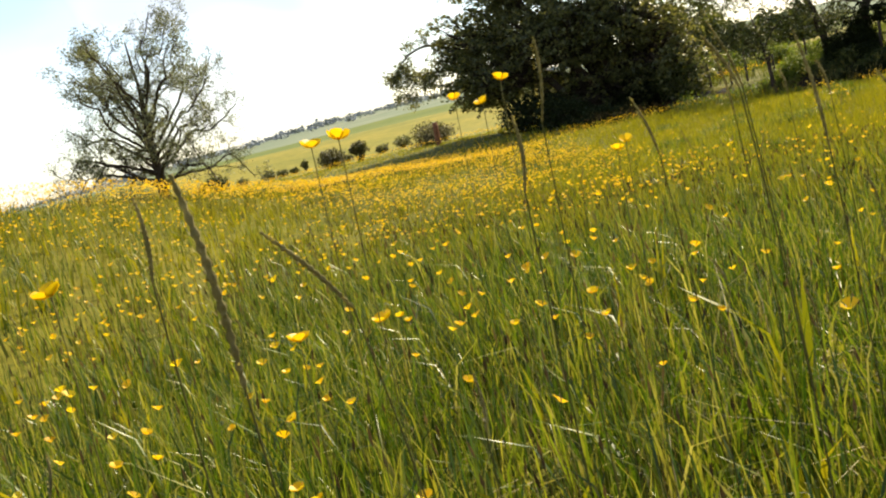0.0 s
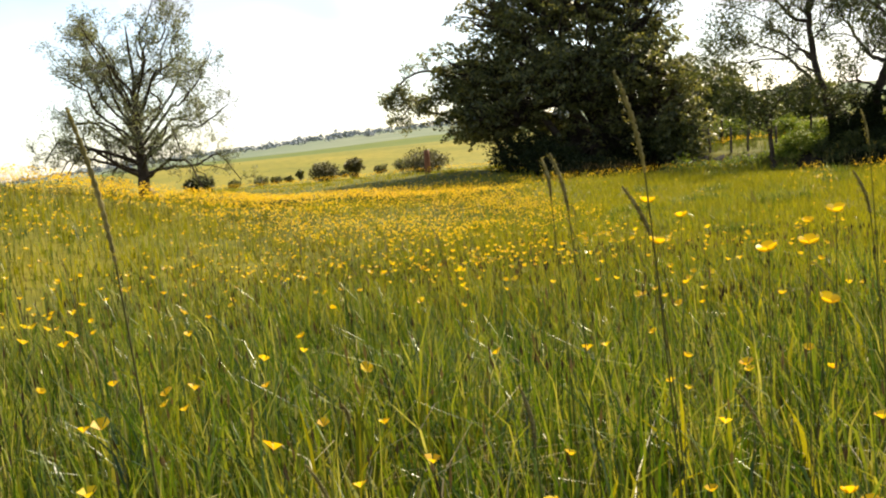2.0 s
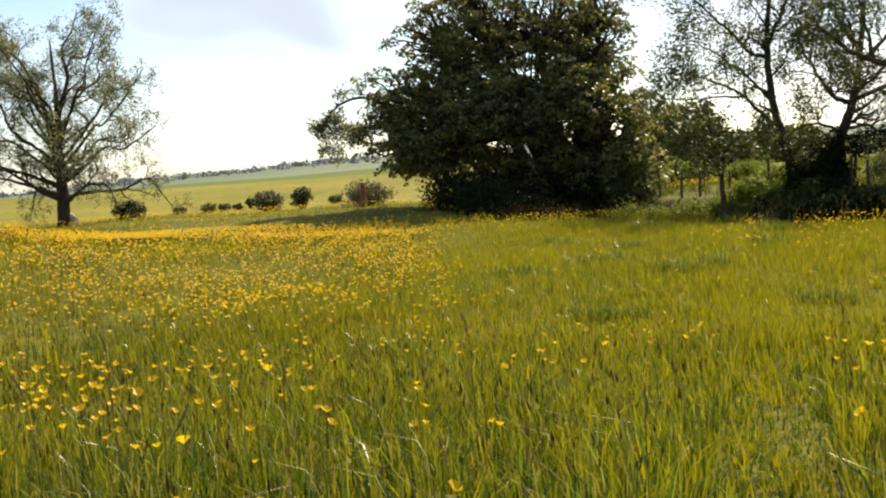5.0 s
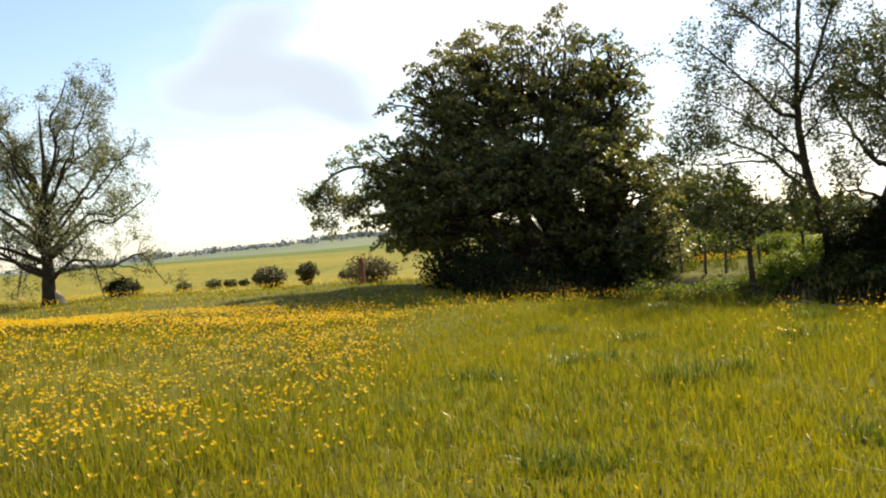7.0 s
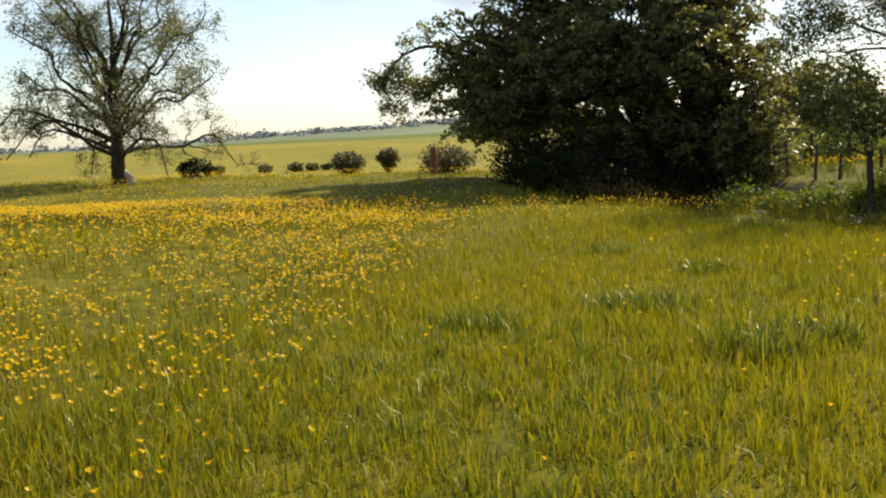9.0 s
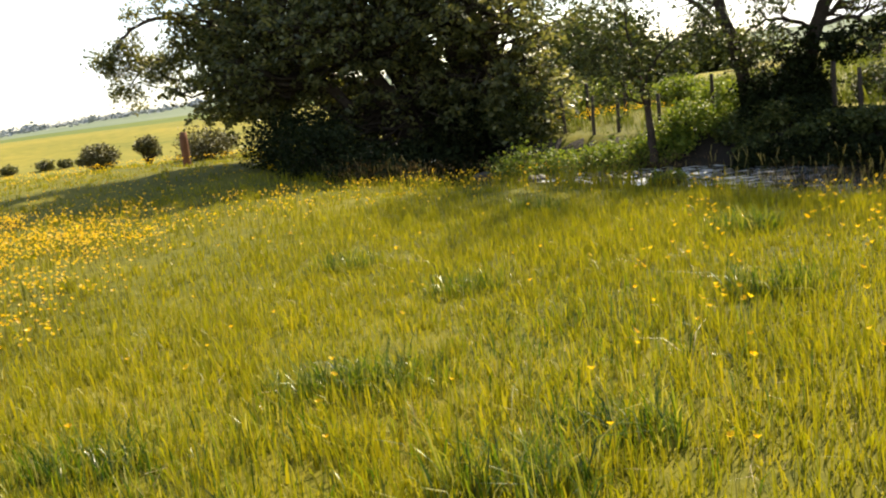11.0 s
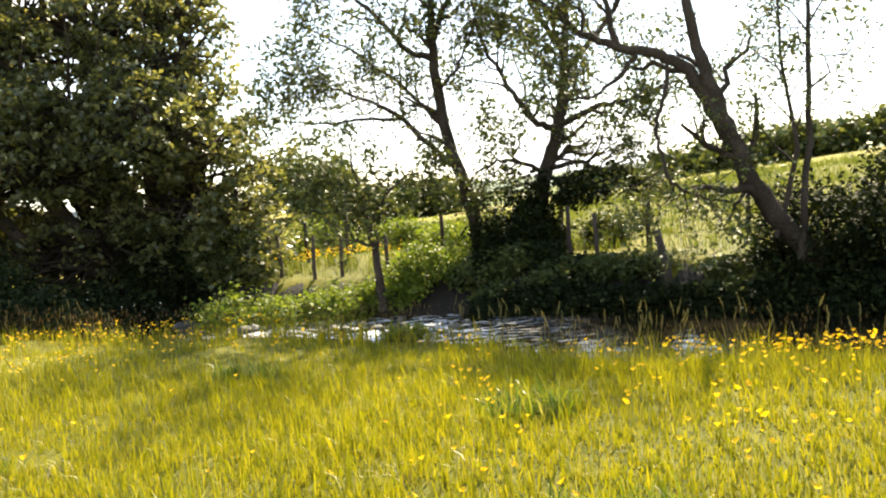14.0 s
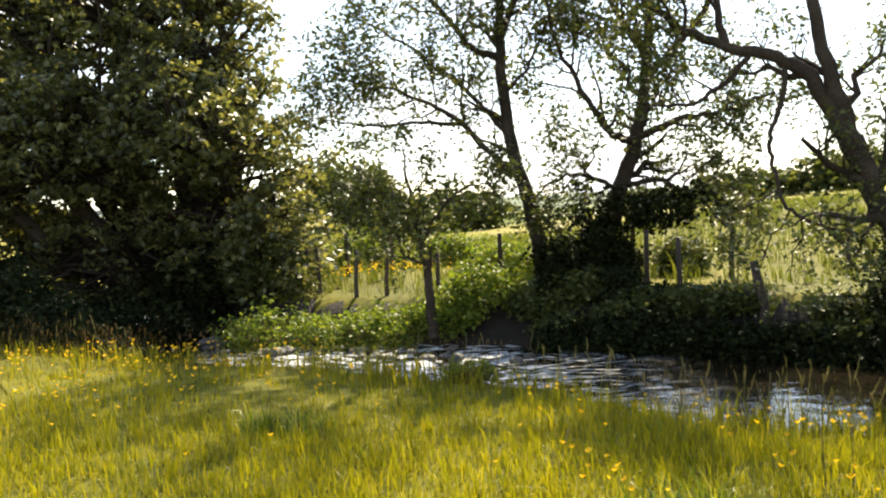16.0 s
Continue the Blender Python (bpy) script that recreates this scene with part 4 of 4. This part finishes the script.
# ---- buttercups and seed heads ----
def flower_patch(x, y):
    """Share of the fullest flowering at a place."""
    wave = 0.5 + 0.5 * np.sin(x * 1.1 + 1.2 + np.sin(y * 0.7)) * np.sin(y * 0.9 - 0.6)
    drift = step(-2.0, -3.2, x + 0.36 * (y + 3)) * step(-6, -3, y) * step(10.5, 8.5, y)
    early = 0.21 * step(-4, -7, y) * (0.5 + 0.5 * step(1.0, -2.0, x)) * (wave ** 2 + 0.15)
    right = 0.25 * step(-0.8, 0.6, x) * step(-1, 2, y) * step(9, 7, y) * (wave + 0.2)
    strip = 0.4 * step(0.4, 2.0, x) * step(2.6, 4.8, y) * step(7.4, 5.8, y) * (0.3 + wave)
    lip = 0.16 * step(-1.0, -2.0, x) * step(6.5, 7.5, y)
    hump = 0.22 * step(-5, -8, x) * (1 - step(8.0, 9.5, y) * step(-22, -19, x) * step(28, 24, y))
    clump = (0.5 + 0.5 * np.sin(x * 4.3 + 2 * np.sin(y * 2.1)) * np.sin(y * 3.4 + 2 * np.sin(x * 1.9))) ** 2
    full = np.maximum.reduce([drift * (0.25 + 0.75 * wave), early, right, strip, lip, hump * (0.3 + wave)])
    return np.clip(full * (0.3 + 2.0 * clump), 0.012, 1)


def cup(soup, stem, p, h, r, tilt):
    top = np.array(p) + [tilt[0] * h, tilt[1] * h, h]
    stem.tube([p, (np.array(p) + top) / 2 + [tilt[0] * h * -0.1, 0, 0], top], [0.0011, 0.001, 0.0009], 3, cap=False)
    a0 = rng.uniform(0, 6.28)
    n = np.array([tilt[0] + rng.normal() * 0.25, tilt[1] + rng.normal() * 0.25, 1.0])
    n /= np.linalg.norm(n)
    u = np.cross(n, [0.3, 0.9, 0.1])
    u /= np.linalg.norm(u)
    w = np.cross(n, u)
    for j in range(5):
        a = a0 + j * 2 * math.pi / 5
        d = u * math.cos(a) + w * math.sin(a)
        e = -u * math.sin(a) + w * math.cos(a)
        v = [top] + [top + d * r * o + e * r * q + n * r * l for o, q, l in ((0.34, -0.36, 0.1), (0.68, -0.62, 0.40), (0.93, -0.48, 0.74), (1.02, 0.0, 0.80), (0.93, 0.48, 0.74), (0.68, 0.62, 0.40), (0.34, 0.36, 0.1))]
        soup.add(v, [[0, k, k + 1] for k in range(1, 7)])



def buttercups():
    made = 0
    x, y = rng.uniform(-2.6, 1.6, 1400), rng.uniform(-16.2, -7.0, 1400)
    for px, py in zip(x, y):
        if made >= 260 or rng.uniform() > 1.6 * flower_patch(px, py) or trod(px, py):
            continue
        z = float(land(px, py)) - 0.02
        root = thing("buttercup", "glossy yellow buttercup on a thin green stem", "flower", (px, py, z), "buttercups in the meadow")
        s, st = Soup(), Soup()
        cup(s, st, (0, 0, 0), float(tall(px, py)) * rng.uniform(1.15, 1.7), rng.uniform(0.013, 0.0175), rng.normal(size=2) * 0.15)
        part("stem", st.mesh("stem", M_STALK), root)
        part("petals", s.mesh("petals", M_PETAL, True), root)
        made += 1
    s, st = Soup(), Soup()
    for x0, x1, y0, y1, n, r in ((-14, 4.5, -15, 11, 62000, 0.0185), (-34, -8, -12, 28, 40000, 0.026)):
        xs, ys = rng.uniform(x0, x1, n), rng.uniform(y0, y1, n)
        keep = (rng.uniform(size=n) < flower_patch(xs, ys)) & (river_side(xs, ys) > 2.4) & ~trod(xs, ys)
        xs, ys = xs[keep], ys[keep]
        if x0 < -30:
            gx, gy = rng.normal(-1.9, 0.7, 170), rng.normal(18.2, 0.5, 170)
            ok = river_side(gx, gy) < -2.8
            xs, ys = np.concatenate([xs, gx[ok]]), np.concatenate([ys, gy[ok]])
        n = len(xs)
        hs = np.where(ys > 0, np.minimum(tall(xs, ys), 0.17), tall(xs, ys)) * rng.uniform(1.15, 1.8, n)
        foot = np.stack([xs, ys, land(xs, ys)], -1)
        top = foot + np.stack([rng.normal(size=n) * 0.1 * hs, rng.normal(size=n) * 0.1 * hs, hs], -1)
        side = np.array([0.0015, 0.0008, 0])
        k = np.arange(n)[:, None] * 3
        st.add(np.stack([foot - side, foot + side, top], 1), k + [0, 1, 2])
        a0, rr = rng.uniform(0, 6.28, n), r * rng.uniform(0.75, 1.2, n)
        tip = rng.normal(size=(n, 2)) * 0.3
        for q in range(5):
            a = a0 + q * 1.2566
            def rim(da, out, up):
                d = np.stack([np.cos(a + da), np.sin(a + da)], -1)
                lift = up + (d * tip).sum(1) * out
                return top + np.concatenate([d * (rr * out)[:, None], (rr * lift)[:, None]], 1)
            s.add(np.stack([top, rim(-0.5, 0.9, 0.7), rim(0.5, 0.9, 0.7)], 1), k + [0, 1, 2])
    tagged(new("buttercup_drift", s.mesh("buttercup_drift", M_PETAL)), "drifts of yellow buttercups across the meadow", "flowers", kind="stuff")
    tagged(new("buttercup_stems", st.mesh("buttercup_stems", M_STALK)), "thin stems of the meadow flowers", "stems", kind="stuff")


buttercups()


def seed_heads():
    """Slim brown-headed stems standing over the grass."""
    s = Soup()
    n = 21000
    x, y = rng.uniform(-6.5, 4.8, n), rng.uniform(-16, 13, n)
    s_ = river_side(x, y)
    ok = (s_ > 2.2) & ((y < -4) | (s_ < 3.4))
    fx, fy = rng.uniform(-6, 3.2, 9000), rng.uniform(6.5, 13, 9000)
    lip = np.abs(river_side(fx, fy) - 2.75) < 0.4
    x, y = np.concatenate([x[ok], fx[lip]]), np.concatenate([y[ok], fy[lip]])
    n = len(x)
    thin = 0.5 + 0.5 * np.sin(x * 2.3 + np.sin(y * 1.7)) * np.sin(y * 1.9)
    keep = (rng.uniform(size=n) < 0.25 + 0.75 * thin) & ~trod(x, y)
    x, y = x[keep], y[keep]
    n = len(x)
    h = tall(x, y) * rng.uniform(1.0, 1.65, n)
    foot = np.stack([x, y, land(x, y) - 0.02], -1)
    bend = rng.normal(size=(n, 2)) * 0.11 + [-0.03, 0.0]
    top = foot + np.concatenate([bend * h[:, None], h[:, None]], 1)
    ln = rng.uniform(0.025, 0.075, n)
    low = top + (foot - top) * (ln / h)[:, None]
    mid = (top * 0.45 + low * 0.55)
    k = np.arange(n)[:, None] * 6
    for ax_ in ((1.0, 0.3, 0), (-0.3, 1.0, 0)):
        side = np.array(ax_)
        w = side * rng.uniform(0.0028, 0.0052, n)[:, None]
        e = side * 0.0009
        v = np.stack([foot - e, foot + e, low, mid - w, mid + w, top], 1)
        s.add(v, np.concatenate([k + [0, 1, 2], k + [2, 4, 3], k + [3, 4, 5]], 1).reshape(-1, 3))
    tagged(new("seed_heads", s.mesh("seed_heads", M_BROWNSEED)), "slim brown seed heads over the meadow grass", "seed heads", kind="stuff")


seed_heads()


def lone_cup(top, r, tilt):
    """A large open buttercup beside the trodden line."""
    z = float(land(top[0], top[1])) - 0.02
    root = thing("buttercup", "large open yellow buttercup beside the trodden line", "flower", (top[0] - tilt[0] * (top[2] - z), top[1] - tilt[1] * (top[2] - z), z), "buttercups in the meadow")
    s, st = Soup(), Soup()
    cup(s, st, (0, 0, 0), top[2] - z, r, tilt)
    part("stem", st.mesh("stem", M_STALK), root)
    for verts in s.v:
        one = Soup()
        one.add(verts, [[0, k, k + 1] for k in range(1, len(verts) - 1)])
        part("petal", one.mesh("petal", M_PETAL, True), root)
    eye = Soup()
    up = np.array([tilt[0], tilt[1], 1.0])
    eye.tube([up * (top[2] - z), up * (top[2] - z + r * 0.12), up * (top[2] - z + r * 0.3)], [r * 0.1, r * 0.22, r * 0.12], 7)
    part("flower_centre", eye.mesh("flower_centre", M_PETAL, True), root, "yellow-green tuft of stamens")


def seed_spike(top, low, thick, label="tall grass stalk with a ribbed green-brown seed spike"):
    """A stalk from the ground through low, its spike from low to top."""
    top, low = np.array(top, float), np.array(low, float)
    z0 = float(land(low[0], low[1])) - 0.02
    foot = np.array([low[0] + (low[0] - top[0]) * 0.5, low[1] + (low[1] - top[1]) * 0.5, z0])
    root = thing("grass_stalk", label, "grass stalk", foot, "seed stalks in the meadow")
    st, hd = Soup(), Soup()
    k = np.linspace(0, 1, 8)[:, None]
    mid = low - (top - low) * 0.9
    line = (1 - k) ** 2 * foot + 2 * k * (1 - k) * (mid * [1, 1, 0] + [0, 0, (foot[2] + low[2]) / 2]) + k ** 2 * low
    st.tube(line - foot, np.linspace(0.0022, 0.0014, 8), 4, cap=False)
    m = 30
    kk = np.linspace(0, 1, m)[:, None]
    hl = low + (top - low) * kk - foot
    hl[:, 0] += 0.006 * np.sin(kk[:, 0] * 3.1)
    prof = np.clip(np.sin(np.linspace(0.35, 2.85, m)), 0.1, 1) ** 0.5
    hd.tube(hl, thick * (0.6 + 0.55 * (np.arange(m) % 2)) * prof, 7)
    ln = np.linalg.norm(top - low)
    for q in range(40):
        kq = rng.uniform(0.05, 0.97)
        a = rng.uniform(0, 6.28)
        c0 = low + (top - low) * kq - foot
        d = np.array([math.cos(a), math.sin(a), 0.9])
        e = np.cross(d, [0.2, 0.4, 1])
        e *= thick * 0.5 / np.linalg.norm(e)
        p = c0 + d * [1, 1, 0] * thick * 0.8
        hd.add([p - e, p + e, p + d * thick * 1.1], [[0, 1, 2]])
    part("stem", st.mesh("stem", M_STALK, True), root)
    part("seed_head", hd.mesh("seed_head", M_SEED), root)


SPIKES = [
          ((-0.438, -13.626, 0.074), (-0.408, -13.598, -0.080), 0.0042),
          ((-0.672, -13.106, -0.050), (-0.644, -13.097, -0.174), 0.005),
          ((-0.505, -13.240, -0.121), (-0.458, -13.228, -0.227), 0.0048),
          ((0.012, -12.749, -0.094), (0.051, -12.757, -0.224), 0.0045),
          ((0.051, -13.422, -0.232), (0.049, -13.456, -0.343), 0.003),
          ((-0.792, -12.709, -0.068), (-0.776, -12.705, -0.171), 0.005),
          ((-0.075, -12.664, -0.165), (-0.043, -12.671, -0.265), 0.0045),
          ((0.022, -11.435, -0.039), (0.044, -11.435, -0.166), 0.004),
          ((0.195, -13.21, 0.028), (0.269, -13.21, -0.154), 0.0066), ((0.09, -12.76, -0.184), (0.147, -12.78, -0.339), 0.004),
          ((-0.771, -14.70, 0.072), (-0.743, -14.70, -0.162), 0.0042), ((-0.955, -14.17, 0.078), (-0.926, -14.16, -0.103), 0.0035),
          ((-1.126, -14.52, 0.011), (-1.088, -14.50, -0.134), 0.0038), ((-1.343, -15.96, 0.079), (-1.32, -15.97, -0.127), 0.0046),
          ((-1.388, -15.76, -0.007), (-1.313, -15.73, -0.117), 0.0035), ((-0.933, -14.55, 0.132), (-0.885, -14.53, -0.02), 0.0036),
          ((-1.194, -15.04, 0.166), (-1.211, -15.04, 0.018), 0.0036), ((-0.926, -14.96, 0.101), (-0.878, -14.955, -0.003), 0.0036),
          ((-1.555, -15.745, 0.063), (-1.555, -15.752, -0.041), 0.0035), ((-1.157, -15.44, 0.05), (-1.16, -15.448, -0.055), 0.0034)]
for top_, low_, th_ in SPIKES:
    seed_spike(top_, low_, th_, "close tall grass stalk with a ribbed pale seed spike")
made_ = 0
while made_ < 120:
    sx, sy = rng.uniform(-4.5, 2.4), rng.uniform(-15.4, -6.5)
    if trod(sx, sy) or (abs(sx) < 1.2 and rng.uniform() < 0.35):
        continue
    sz = float(land(sx, sy))
    sh = float(tall(sx, sy)) + rng.uniform(0.2, 0.5)
    ln_ = rng.uniform(0.05, 0.11)
    dx, dy = rng.normal(size=2) * 0.02 + [-0.012, 0]
    seed_spike((sx + dx, sy + dy, sz + sh), (sx, sy, sz + sh - ln_), rng.uniform(0.003, 0.0046))
    made_ += 1
CUPS = [
    ((-1.270, -15.037, 0.107), 0.0145, (0.04, -0.05)),
    ((-1.350, -14.902, 0.074), 0.0145, (0.04, -0.05)),
    ((-1.460, -14.732, 0.095), 0.0145, (0.04, -0.05)),
    ((-1.335, -15.611, 0.073), 0.0145, (0.04, -0.05)),
    ((-1.412, -15.537, 0.070), 0.0145, (0.04, -0.05)),
    ((-1.130, -14.669, -0.074), 0.0145, (0.04, -0.05)),
    ((-1.158, -14.628, -0.092), 0.0145, (0.04, -0.05)),
    ((-0.237, -13.684, -0.195), 0.0145, (0.04, -0.05)),
    ((-0.184, -13.572, -0.204), 0.0145, (0.04, -0.05)),
    ((-0.142, -13.460, -0.172), 0.0145, (0.04, -0.05)),
    ((-0.015, -13.836, -0.122), 0.0145, (0.1, -0.05)),
    ((0.018, -13.759, -0.164), 0.0145, (0.1, -0.05)),
    ((0.166, -13.935, -0.133), 0.0145, (0.1, -0.05)),
    ((0.022, -13.898, -0.19), 0.0145, (0.1, -0.05)),
    ((-0.463, -13.219, -0.157), 0.0145, (0.1, -0.05)),
    ((-0.419, -13.439, -0.208), 0.0145, (0.1, -0.05)),
    ((-0.164, -13.556, -0.294), 0.0145, (0.1, -0.05)),
    ((-1.472, -16.006, -0.004), 0.0145, (0.05, -0.05)),
    ((-1.421, -15.682, -0.158), 0.0145, (0.05, -0.05)),
    ((-1.409, -15.455, -0.199), 0.0145, (0.05, -0.05)),
    ((-0.435, -12.933, -0.218), 0.0145, (0.05, -0.05)),
    ((-0.175, -12.436, -0.304), 0.0145, (0.05, -0.05))]
for _ in range(130):
    sx, sy = rng.uniform(0.4, 4.6), rng.uniform(4.8, 8.2)
    if river_side(sx, sy) < 2.3:
        continue
    sz = float(land(sx, sy))
    sh = rng.uniform(0.3, 0.62)
    dx, dy = rng.normal(size=2) * 0.03
    seed_spike((sx + dx, sy + dy, sz + sh), (sx, sy, sz + sh - rng.uniform(0.08, 0.14)), rng.uniform(0.0028, 0.0045), "pale tall grass stalk at the river's edge")
for _ in range(85):
    sx = rng.uniform(-7.0, 2.0)
    sy = float(np.interp(sx, (-7, -5.5, -4, -2, 0, 2), (13.6, 12.2, 11.4, 10.3, 9.2, 7.8))) + rng.normal() * 0.35
    if river_side(sx, sy) < 2.2:
        continue
    sz = float(land(sx, sy))
    sh = rng.uniform(0.3, 0.6)
    dx, dy = rng.normal(size=2) * 0.03
    seed_spike((sx + dx, sy + dy, sz + sh), (sx, sy, sz + sh - rng.uniform(0.08, 0.14)), rng.uniform(0.0035, 0.0055), "pale tall grass stalk at the river's edge")
for top_, r_, tl_ in CUPS:
    lone_cup(top_, r_, tl_)
